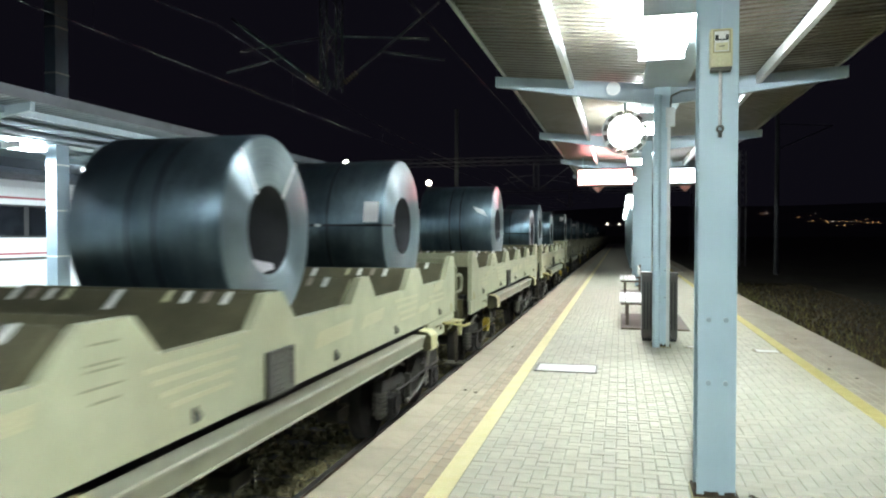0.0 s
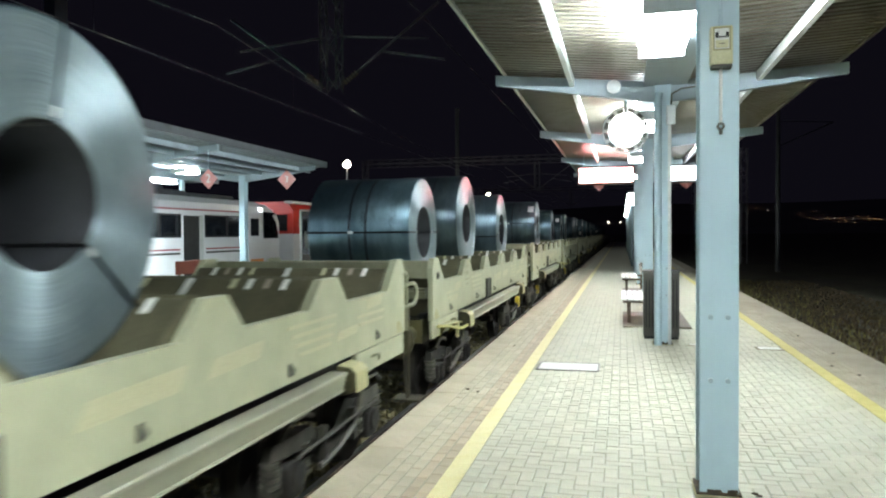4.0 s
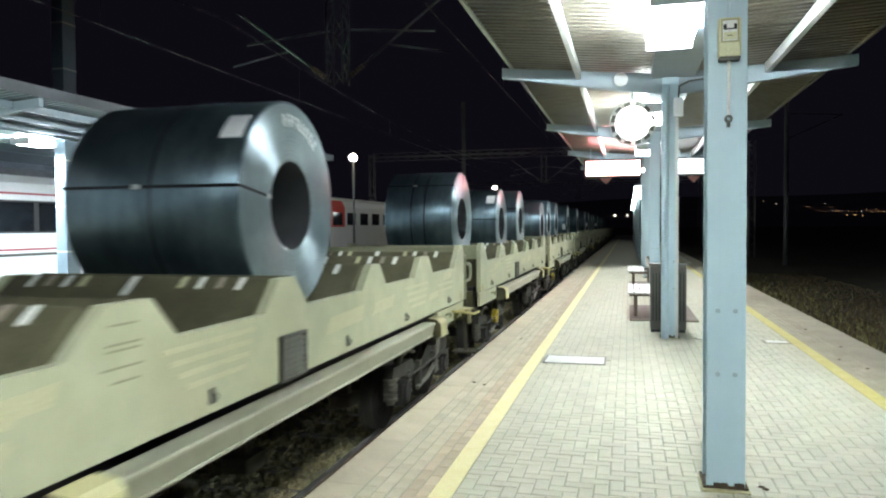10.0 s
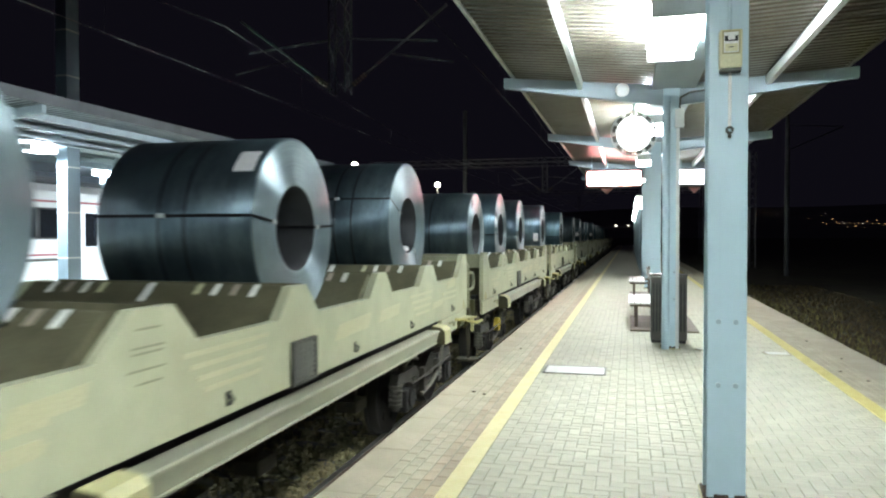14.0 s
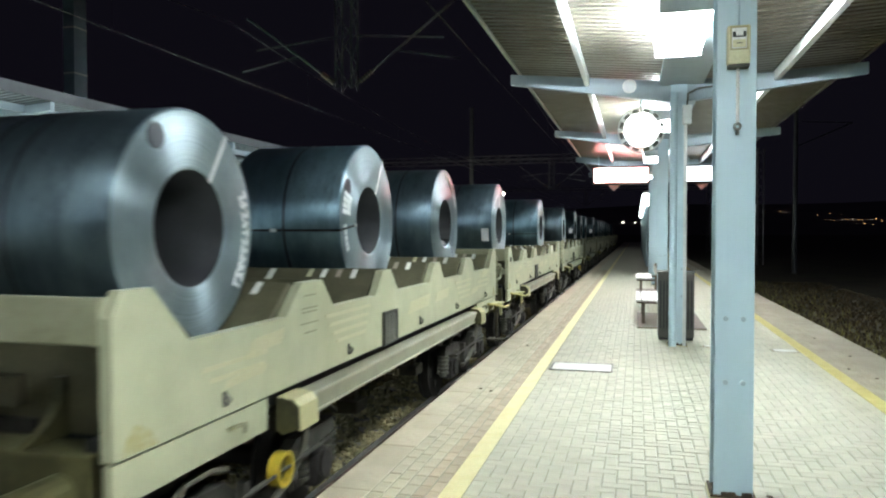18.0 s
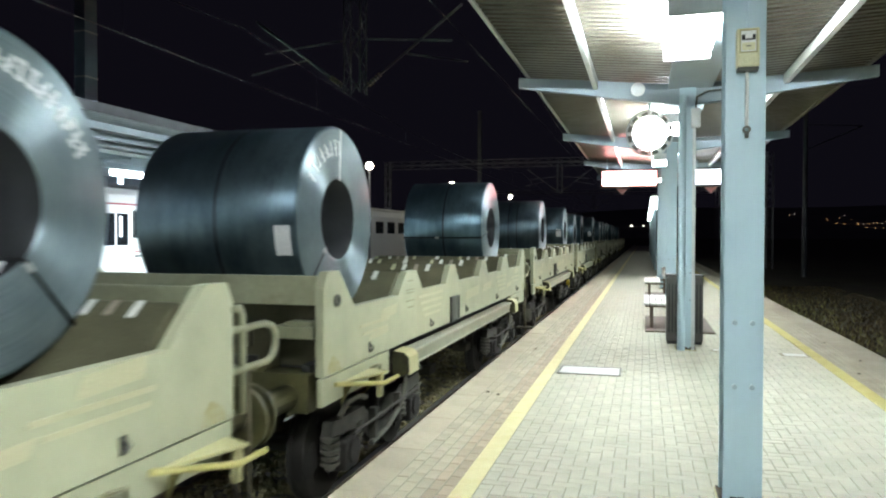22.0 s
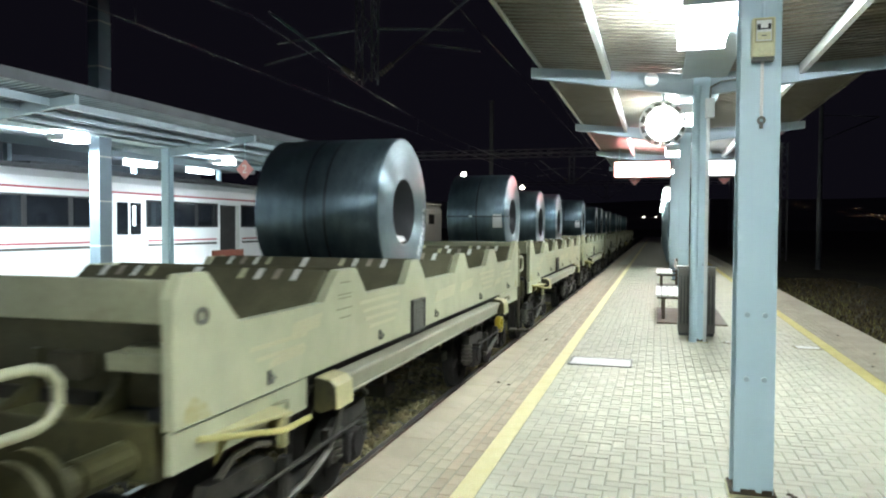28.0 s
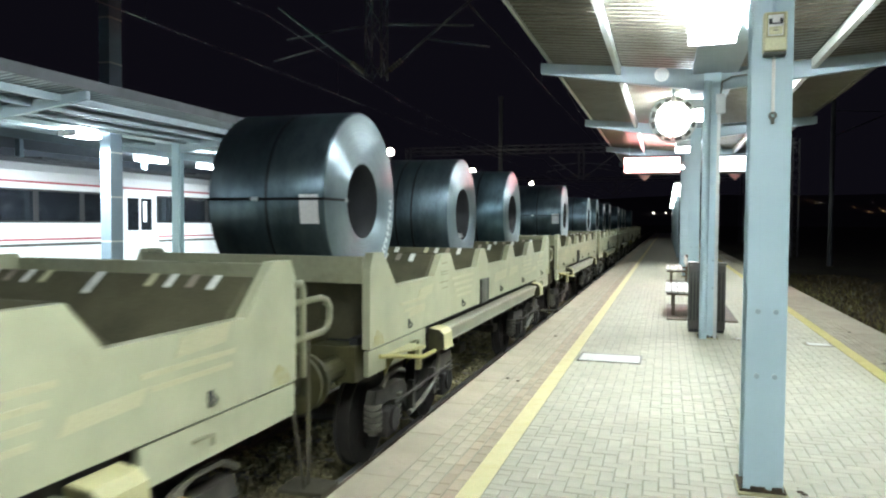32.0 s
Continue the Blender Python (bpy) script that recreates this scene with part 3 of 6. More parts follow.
def lashing_eye(w, y):
    """A slot in the side wall with a small pale hook in it."""
    e = part("lashing_eye", box(B(), SIDE - 0.02, SIDE + 0.004, y - 0.023, y + 0.023, 0.765 - RAIL, 0.85 - RAIL, 0.004), M_BLACK, w, "dark slot for a lashing")
    bm = pipe(B(), [(SIDE + 0.002, y - 0.016, 0.765 - RAIL), (SIDE + 0.03, y - 0.016, 0.775 - RAIL), (SIDE + 0.03, y + 0.016, 0.80 - RAIL), (SIDE + 0.002, y + 0.016, 0.825 - RAIL)], 0.009, 6)
    part("hook", bm, M_GRILLE, e)


def make_wagon():
    w = thing("coil_wagon", Matrix.Identity(4), "pale greenish cream coil wagon with five dark saddles", "wagon", "coil wagons of the freight train")
    for s in (1, -1):
        bm = B()
        prism(bm, side_outline(), "x", s * SIDE, s * (SIDE - 0.07))
        wall = part("side_wall", bm, M_WAGON, w, "notched cream side wall")
        if s > 0:
            for y, z, n, l in ((2.45, 1.12, 4, 1.0), (0.75, 1.00, 2, 0.75), (6.75, 1.10, 4, 0.95), (8.2, 1.02, 2, 0.8)):
                for i in range(n):
                    d = 0.07 * i
                    bm = box(B(), SIDE, SIDE + 0.003, y + d, y + l - d * 0.6, z - 0.075 * i - RAIL, z - 0.075 * i + 0.03 - RAIL)
                    part("lettering_bar", bm, M_PATCH, wall)
            for y, z, l, hh in ((0.95, 0.86, 0.55, 0.07), (1.25, 1.02, 0.5, 0.12), (4.6, 0.92, 0.9, 0.16), (5.7, 0.95, 0.7, 0.14), (7.7, 0.88, 0.55, 0.10), (8.45, 1.08, 0.5, 0.13)):
                bm = prism(B(), [(y, z - RAIL), (y + l * 0.9, z + 0.02 - RAIL), (y + l, z + hh - RAIL), (y + 0.1 * l, z + hh * 0.8 - RAIL)], "x", SIDE, SIDE + 0.002)
                part("paint_patch", bm, M_PATCH, wall)
            for y in (0.07, BODY - 0.33):
                bm = prism(B(), [(y, 0.715 - RAIL), (y + 0.26, 0.715 - RAIL), (y + 0.21, 0.80 - RAIL), (y + 0.09, 0.86 - RAIL), (y + 0.03, 0.80 - RAIL)], "x", SIDE, SIDE + 0.0015)
                part("rust_stain", bm, M_STAIN, wall, "ochre stain on the corner")
            for y, z, l in ((2.06, 1.33, 0.20), (2.03, 1.235, 0.26), (2.04, 1.205, 0.24), (2.00, 1.12, 0.30), (2.07, 1.05, 0.2)):
                part("lettering_line", box(B(), SIDE, SIDE + 0.003, y, y + l, z - RAIL, z + 0.012 - RAIL), M_ENDPLATE, wall)
            bm = B()
            box(bm, SIDE, SIDE + 0.008, 3.80, 4.15, 0.725 - RAIL, 1.01 - RAIL)
            for i in range(7):
                z = 0.735 + 0.039 * i - RAIL
                prism(bm, [(SIDE + 0.008, z + 0.03), (SIDE + 0.008, z), (SIDE + 0.026, z - 0.006), (SIDE + 0.026, z + 0.004)], "y", 3.80, 4.15)
            for y in (3.88, 3.975, 4.07):
                box(bm, SIDE + 0.026, SIDE + 0.031, y - 0.005, y + 0.005, 0.725 - RAIL, 1.01 - RAIL)
            grille = part("grille", bm, M_GRILLE, w, "small dark ventilation grille")
            bm = B()
            for a, b, c, d in ((3.775, 4.175, 0.70, 0.725), (3.775, 4.175, 1.01, 1.03), (3.775, 3.80, 0.725, 1.01), (4.15, 4.175, 0.725, 1.01)):
                box(bm, SIDE, SIDE + 0.034, a, b, c - RAIL, d - RAIL)
            part("frame", bm, M_RIM, grille, "dark frame of the grille")
            for y in (0.97, 2.92, 6.79, 8.75):
                lashing_eye(w, y)
        for y0, y1 in ((0.0, 1.52), (BODY - 1.52, BODY)):
            bm = B()
            a, b = 0.47 - RAIL, 0.69 - RAIL
            box(bm, s * (SIDE - 0.06), s * (SIDE - 0.01), y0, y1, a, b, 0.006)
            skirt = part("skirt", bm, M_WAGON, w)
            h = y0 + (1.02 if y0 < 3 else 0.40)
            bm = pipe(B(), [(s * (SIDE - 0.01), h, 0.60 - RAIL), (s * (SIDE + 0.04), h + 0.02, 0.625 - RAIL), (s * (SIDE + 0.045), h + 0.11, 0.615 - RAIL), (s * (SIDE + 0.03), h + 0.13, 0.56 - RAIL)], 0.013, 6)
            part("tow_hook", bm, M_ENDPLATE, skirt, "dirty bent tow hook")
        bm = B()
        out = [(-0.07, 0.622), (0.085, 0.622), (0.096, 0.612), (0.096, 0.596), (0.082, 0.588), (0.052, 0.470), (0.062, 0.464), (0.062, 0.45), (-0.07, 0.45)]
        prism(bm, [(s * (SIDE + u), v - RAIL) for u, v in out], "y", 2.0, BODY - 2.0)
        part("sill_beam", bm, M_SILL, w, "long weathered pale sill beam")
        # Black strip painted as the shade in the gap below the wall.
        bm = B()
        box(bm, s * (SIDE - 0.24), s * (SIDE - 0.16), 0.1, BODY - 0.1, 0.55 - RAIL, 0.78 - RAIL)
        part("recess_strip", bm, M_BLACK, w, "black strip painted as the shade under the side wall")
        for y0, y1 in ((1.52, 2.0), (BODY - 2.0, BODY - 1.52)):
            bm = B()
            e, f = (y0 + 0.13, y1 - 0.03) if y0 < 3 else (y1 - 0.13, y0 + 0.03)
            lo, hi = min(e, f), max(e, f)
            shell = [(-0.02, 0.665), (0.10, 0.648), (0.148, 0.60), (0.158, 0.43), (0.136, 0.43), (0.126, 0.59), (0.092, 0.624), (-0.02, 0.64)]
            prism(bm, [(s * (SIDE + u), v - RAIL) for u, v in shell], "y", lo + 0.021, hi)
            brk = part("side_bracket", bm, M_BOX, w, "cream box bracket with yellowed top")
            # Dirty olive plate; at the rear it paints the bracket's shaded opening.
            bm = prism(B(), [(s * (SIDE + u), v - RAIL) for u, v in ((-0.02, 0.663), (0.098, 0.646), (0.145, 0.60), (0.152, 0.45), (0.03, 0.40), (-0.02, 0.43))], "y", lo, lo + 0.02)
            part("end_plate", bm, M_OLIVE, brk, "dirty olive plate that carries the hollow's shade")
    # saddles: V troughs across the wagon with coloured gauge marks
    for i, c in enumerate(SLOT):
        hw = 0.74
        lip = 0.13 if i in (0, 4) else 0.055
        out = [(c - hw - lip, RIDGE - 0.05), (c - hw - 0.02, RIDGE), (c - hw + 0.0, RIDGE), (c, VALLEY), (c + hw, RIDGE), (c + hw + 0.02, RIDGE), (c + hw + lip, RIDGE - 0.05),
               (c + hw + lip, VALLEY - 0.12), (c - hw - lip, VALLEY - 0.12)]
        bm = prism(B(), out, "x", SIDE - 0.075, -SIDE + 0.075)
        sad = part("saddle", bm, M_SADDLE, w, "dark lined coil saddle")
        for x, me in [(x, k) for x in (-0.90, -0.74, -0.58, -0.43, 0.43, 0.58, 0.74, 0.90, 0.0) for k in (MARKS[round(abs(x), 2)],)]:
            mk = new("gauge_mark", me)
            mk.parent = sad
            mk.location = (x, c + hw, RIDGE)
    # ends
    for y, d in ((0.0, 1), (BODY, -1)):
        bm = B()
        box(bm, -SIDE + 0.072, SIDE - 0.072, y, y + d * 0.06, 1.265 - RAIL, 1.50 - RAIL, 0.012)
        part("end_plate", bm, M_ENDPLATE, w, "pale end plate stained with rust")
        bm = B()
        box(bm, -1.05, 1.05, y + d * 0.02, y + d * 0.30, 0.40 - RAIL, 0.72 - RAIL, 0.02)
        part("headstock", bm, M_OLIVE, w, "grimy headstock")
        for x in (-0.62, 0.0, 0.62):
            bm = prism(B(), [(y + d * 0.04, 0.72 - RAIL), (y + d * 0.33, 0.72 - RAIL), (y + d * 0.33, 1.04 - RAIL), (y + d * 0.29, 1.04 - RAIL), (y + d * 0.27, 0.91 - RAIL), (y + d * 0.21, 0.82 - RAIL), (y + d * 0.12, 0.765 - RAIL)], "x", x - 0.03, x + 0.03)
            part("gusset", bm, M_OLIVE, w)
        bm = box(B(), 0.16, 0.40, y + d * 0.22, y + d * 0.325, 0.88 - RAIL, 1.04 - RAIL, 0.01)
        part("cable_box", bm, M_GEAR, w, "small grimy equipment box")
        # Black sheet: the darkness of the end recess is put into its colour.
        bm = B()
        box(bm, -SIDE + 0.12, SIDE - 0.12, y + d * 0.335, y + d * 0.355, 0.5 - RAIL, 1.34 - RAIL)
        part("bulkhead", bm, M_BLACK, w)
        for x in (-0.87, 0.87):
            bm = B()
            rod(bm, (x, y + d * 0.02, 0.53 - RAIL), (x, y - d * 0.34, 0.53 - RAIL), 0.10, 16)
            rod(bm, (x, y - d * 0.34, 0.53 - RAIL), (x, y - d * 0.56, 0.53 - RAIL), 0.075, 16)
            rod(bm, (x, y - d * 0.56, 0.53 - RAIL), (x, y - d * 0.60, 0.53 - RAIL), 0.235, 28)
            part("buffer", bm, M_OLIVE, w, "round greasy buffer")
        bm = B()
        rod(bm, (0, y, 0.53 - RAIL), (0, y - d * 0.30, 0.53 - RAIL), 0.045, 8)
        rod(bm, (0, y - d * 0.28, 0.53 - RAIL), (0, y - d * 0.645, 0.47 - RAIL), 0.04, 8)
        part("coupling", bm, M_DARK, w)
        bm = B()
        for x in (-0.35, 0.35):
            pipe(bm, [(x, y, 0.45 - RAIL), (x, y - d * 0.22, 0.36 - RAIL), (x, y - d * 0.42, 0.10 - RAIL), (x + 0.06, y - d * 0.63, 0.02 - RAIL)], 0.028)
        part("brake_hose", bm, M_BLACK, w)
        for x in ((1.185, -1.185) if y else ()):
            def yy(v):
                return y - d * v
            bm = B()
            pipe(bm, [(x, yy(-0.02), 1.36 - RAIL), (x, yy(0.09), 1.36 - RAIL), (x, yy(0.12), 1.31 - RAIL), (x, yy(0.12), 0.70 - RAIL)], 0.026)
            pipe(bm, [(x, yy(0.0), 1.23 - RAIL), (x, yy(0.40), 1.23 - RAIL), (x, yy(0.49), 1.205 - RAIL), (x, yy(0.54), 1.15 - RAIL), (x, yy(0.54), 1.06 - RAIL), (x, yy(0.50), 1.0 - RAIL), (x, yy(0.42), 0.975 - RAIL), (x, yy(0.0), 0.975 - RAIL)], 0.025)
            part("handrail", bm, M_ENDPLATE, w, "bent pale grab rail", True)
            bm = B()
            rod(bm, (x, yy(0.20), 0.97 - RAIL), (x, yy(0.20), -0.1 - RAIL), 0.014, 6)
            rod(bm, (x, yy(-0.02), 0.5 - RAIL), (x, yy(0.14), -0.1 - RAIL), 0.014, 6)
            box(bm, x - 0.17, x + 0.17, yy(0.34), yy(0.06), -0.12 - RAIL, -0.09 - RAIL)
            part("shunter_step", bm, M_GEAR, w)
    # underframe
    bm = B()
    box(bm, -0.45, 0.45, 0.3, BODY - 0.3, 0.35 - RAIL, 0.80 - RAIL)
    box(bm, -SIDE + 0.12, SIDE - 0.12, 0.7, BODY - 0.7, 0.66 - RAIL, 0.75 - RAIL)
    part("underframe", bm, M_DARK, w)
    bm = B()
    rod(bm, (0.35, 4.0, 0.22 - RAIL), (0.35, 5.2, 0.22 - RAIL), 0.17, 16)
    part("air_tank", bm, M_DARK, w, smooth=False)
    for y in (3.9, 5.9):
        bm = B()
        box(bm, 0.70, 0.86, y, y + 0.10, 0.02 - RAIL, 0.5 - RAIL, 0.01)
        box(bm, 0.70, 0.92, y - 0.1, y + 0.2, 0.0 - RAIL, 0.12 - RAIL, 0.01)
        part("brake_rigging", bm, M_GEAR, w)
    # bogies
    for c in (1.72, BODY - 1.72):
        for s in (1, -1):
            x = s * 1.0
            bm = B()
            prism(bm, [(c - 1.25, 0.10 - RAIL), (c - 1.2, 0.22 - RAIL), (c - 0.5, 0.20 - RAIL), (c - 0.2, -0.02 - RAIL), (c + 0.2, -0.02 - RAIL), (c + 0.5, 0.20 - RAIL), (c + 1.2, 0.22 - RAIL), (c + 1.25, 0.10 - RAIL),
                       (c + 0.62, 0.04 - RAIL), (c + 0.28, -0.20 - RAIL), (c - 0.28, -0.20 - RAIL), (c - 0.62, 0.04 - RAIL)], "x", x - 0.05, x + 0.05)
            fr = part("bogie_frame", bm, M_BOGIE, w, "grimy cast bogie side frame")
            bm = B()
            pipe(bm, [(x + s * 0.09, c + 0.62, 0.33 - RAIL), (x + s * 0.10, c + 0.50, 0.12 - RAIL), (x + s * 0.10, c + 0.30, -0.03 - RAIL), (x + s * 0.10, c - 0.05, -0.13 - RAIL), (x + s * 0.10, c - 0.45, -0.16 - RAIL)], 0.03, 6)
            pipe(bm, [(x + s * 0.08, c + 0.55, 0.30 - RAIL), (x + s * 0.09, c + 0.75, 0.365 - RAIL), (x + s * 0.09, c + 1.0, 0.36 - RAIL), (x + s * 0.08, c + 1.18, 0.27 - RAIL)], 0.026, 6)
            pipe(bm, [(x + s * 0.08, c - 0.55, 0.30 - RAIL), (x + s * 0.09, c - 0.75, 0.355 - RAIL), (x + s * 0.09, c - 1.0, 0.35 - RAIL), (x + s * 0.08, c - 1.15, 0.25 - RAIL)], 0.026, 6)
            part("brake_arm", bm, M_SPRING, fr, "curved worn brake arm, paler for its highlight")
            bm = B()
            rod(bm, (x + s * 0.13, c - 0.95, 0.06 - RAIL), (x + s * 0.13, c + 0.95, 0.10 - RAIL), 0.016, 6)
            for e in (-0.35, 0.35):
                box(bm, x + s * 0.05, x + s * 0.12, c + e - 0.04, c + e + 0.04, -0.14 - RAIL, 0.16 - RAIL, 0.01)
            part("brake_rod", bm, M_BOGIE, fr)
            for y in (c - 0.9, c + 0.9):
                bm = B()
                box(bm, x - 0.06, x + 0.10, y - 0.15, y + 0.15, -0.26 - RAIL, -0.0 - RAIL, 0.03)
                rod(bm, (x + 0.10, y, -0.10 - RAIL), (x + 0.13, y, -0.10 - RAIL), 0.11, 16)
                part("axle_box", bm, M_DARK, fr)
                for e in (-0.27, 0.27):
                    bm = B()
                    for i in range(5):
                        z = -0.16 + 0.055 * i - RAIL
                        rod(bm, (x, y + e, z), (x, y + e, z + 0.03), 0.085, 12)
                    rod(bm, (x, y + e, -0.2 - RAIL), (x, y + e, 0.12 - RAIL), 0.05, 8)
                    part("coil_spring", bm, M_SPRING, fr)
    sets = []
    for c in (1.72, BODY - 1.72):
        for y in (c - 0.9, c + 0.9):
            ws = new("wheelset", WHEEL_MESH)
            ws.parent = w
            ws.location = (0, y, 0.45)
            sets.append(ws)
    return w


def wheel_mesh():
    bm = B()
    rod(bm, (-1.02, 0, 0), (1.02, 0, 0), 0.08, 12)
    for s in (-1, 1):
        rod(bm, (s * 0.70, 0, 0), (s * 0.83, 0, 0), 0.45, 32)
        rod(bm, (s * 0.685, 0, 0), (s * 0.72, 0, 0), 0.478, 32)
        rod(bm, (s * 0.83, 0, 0), (s * 0.87, 0, 0), 0.14, 12)
        for k in range(6):
            a = k * math.pi / 3
            rod(bm, (s * 0.825, 0.27 * math.cos(a), 0.27 * math.sin(a)), (s * 0.845, 0.27 * math.cos(a), 0.27 * math.sin(a)), 0.05, 8)
    return mesh_of("wheelset", bm, M_DARK)


WHEEL_MESH = wheel_mesh()


def lever_kit(w, end):
    """Yellow hand-brake lever with its gussets at one end of the near side."""
    def Y(v):
        return 0.18 + (v - 0.22) * 0.70 if end == 0 else BODY - 0.80 + (min(v, 1.5) - 0.22) * 0.60
    bm = B()
    pipe(bm, [(SIDE + 0.02, Y(0.22), 0.62 - RAIL), (SIDE + 0.10, Y(0.45), 0.60 - RAIL), (SIDE + 0.22, Y(1.05), 0.53 - RAIL), (SIDE + 0.235, Y(1.50), 0.535 - RAIL)], 0.02)
    part("brake_lever", bm, M_LEVER, w, "yellow brake lever")
    bm = prism(B(), [(SIDE - 0.01, Y(0.40)), (SIDE - 0.01, Y(1.45)), (SIDE + 0.19, Y(1.30))], "z", 0.585 - RAIL, 0.605 - RAIL)
    part("lever_shelf", bm, M_BOX, w, "pale triangular lever shelf")
    # The shelf's shadow is drawn as two dark triangular webs.
    for y, d in ((Y(0.55), 0.07), (Y(1.36), 0.15)):
        bm = prism(B(), [(SIDE - 0.03, 0.584 - RAIL), (SIDE + d, 0.584 - RAIL), (SIDE - 0.03, 0.40 - RAIL)], "y", y - 0.008, y + 0.008)
        part("lever_web", bm, M_OCHREDIRT_SHADE, w)
    bm = box(B(), SIDE + 0.09, SIDE + 0.14, Y(1.24), Y(1.36), 0.37 - RAIL, 0.584 - RAIL, 0.012)
    part("lever_hanger", bm, M_BOX, w, "cream hanger of the brake lever")


def disc_kit(w, end):
    """Yellow axle-end cover on the near side."""
    c, z = (1.86, 0.64) if end == 0 else (BODY - 1.16, 0.72)
    bm = disc_ring(B(), 0.095, 0.13, 1.06, 1.15, 28)
    for v in bm.verts:
        v.co.y += c
        v.co.z += z
    cover = part("axle_cover", bm, M_GOLD, w, "yellow round axle cover")
    part("hub", rod(B(), (1.04, c, z), (1.10, c, z), 0.094, 16), M_OCHREDIRT_SHADE, cover, "dirty hub")


# which end of each wagon carries the lever (0 front, 1 rear), and which the yellow cover
LEVER = {1: 1, 3: 0, 4: 1, 5: 1, 6: 1, 7: 0, 8: 0, 9: 0, 10: 0, 12: 1, 13: 0}
COVER = {4: 0, 5: 0, 6: 0, 8: 1, 3: 1, 2: 0}
COUNT = 14
base = make_wagon()
WAGONS = [base] + [copy_thing(base, Matrix.Identity(4)) for k in range(1, COUNT)]
# some wagons ride lower on their springs; each side has one more lashing eye next to the middle
SAG = {1: 0.055, 2: 0.015, 3: 0.055, 5: 0.01, 6: 0.01, 7: 0.015, 8: -0.01}
for k, w in enumerate(WAGONS, 1):
    w.location = (TRACK, FRONT0 + PITCH * (k - 1), RAIL - SAG.get(k, 0.0))
    for o in w.children:
        if o.name.startswith("wheelset"):
            o.location.z += SAG.get(k, 0.0)
    lashing_eye(w, 4.64 if k in (3, 7, 8) else 5.06)
    if k in LEVER:
        lever_kit(w, LEVER[k])
    if k in (3, 7, 8):
        bm = disc_ring(B(), 0.03, 0.05, SIDE, SIDE + 0.02, 16)
        for v in bm.verts:
            v.co.y += 0.24
            v.co.z += 1.29 - RAIL
        part("tie_ring", bm, M_GRILLE, w, "small dark lashing ring")
        bm = box(B(), 0.72, 1.08, 0.06, 0.30, 0.99 - RAIL, 1.09 - RAIL, 0.01)
        box(bm, 0.82, 1.06, 0.08, 0.26, 1.091 - RAIL, 1.125 - RAIL, 0.01)
        part("cable_box", bm, M_ENDPLATE, w, "small pale equipment box")
    if k in COVER:
        disc_kit(w, COVER[k])

# coils: wagon, slot, radius, width of the strip, tone, strap angles on the face, label place, sheet in the bore, chalk marks
COILS = ((1, 0, 0.86, 1.3, 0, (0.0,), 0, 0, 0), (1, 2, 0.81, 1.36, 0, (), 0, 1, 9), (1, 4, 0.87, 1.5, 1, (0.0,), 4, 0, 0), (2, 2, 0.91, 1.64, 0, (1.75, -2.4), 2, 0, 0),
         (3, 0, 0.80, 1.5, 2, (0.0, 3.14), 0, 0, 0), (3, 2, 0.935, 1.24, 1, (), 0, 0, 4), (3, 4, 0.855, 1.44, 0, (-0.2,), 0, 1, 2), (4, 2, 0.89, 1.56, 1, (0.15,), 1, 0, 7),
         (5, 0, 0.86, 1.22, 0, (0.75, -2.4), 0, 0, 3), (5, 2, 0.8, 1.44, 1, (0.12, 3.1), 1, 0, 0), (5, 4, 0.86, 1.26, 1, (0.4, -2.2), 0, 1, 0), (6, 0, 0.77, 1.64, 1, (), 0, 0, 11),
         (6, 2, 0.855, 1.3, 2, (-0.13,), 0, 0, 5), (6, 4, 0.87, 1.16, 0, (-2.3,), 0, 1, 8), (7, 0, 0.872, 1.58, 0, (-0.75,), 5, 0, 10), (7, 4, 0.873, 1.48, 2, (-0.22,), 0, 0, 0),
         (8, 2, 0.86, 1.48, 1, (), 0, 1, 1), (9, 0, 0.9, 1.22, 1, (0.0,), 3, 0, 1), (9, 2, 0.83, 1.3, 1, (), 0, 1, 0), (9, 4, 0.86, 1.3, 2, (), 0, 0, 0),
         (10, 2, 0.9, 1.4, 1, (0.0,), 3, 0, 0), (11, 0, 0.86, 1.3, 0, (), 0, 0, 0), (11, 2, 0.88, 1.3, 1, (), 0, 0, 0), (11, 4, 0.84, 1.3, 0, (), 0, 0, 0),
         (12, 0, 0.88, 1.3, 1, (), 0, 0, 0), (12, 4, 0.88, 1.3, 0, (), 0, 0, 0), (13, 0, 0.86, 1.3, 0, (), 0, 0, 0), (13, 2, 0.86, 1.3, 1, (), 0, 0, 0), (14, 2, 0.9, 1.3, 0, (), 0, 0, 0))
HOLE = 0.38
# The shade inside the bore is put into this near-black colour.
M_BORE = surface("shaded_bore_winding", (0.007, 0.008, 0.0095), (0.016, 0.018, 0.021), 2.5, 0.75, 0.1, 40, 0.08, (0.022, 0.02, 0.018))


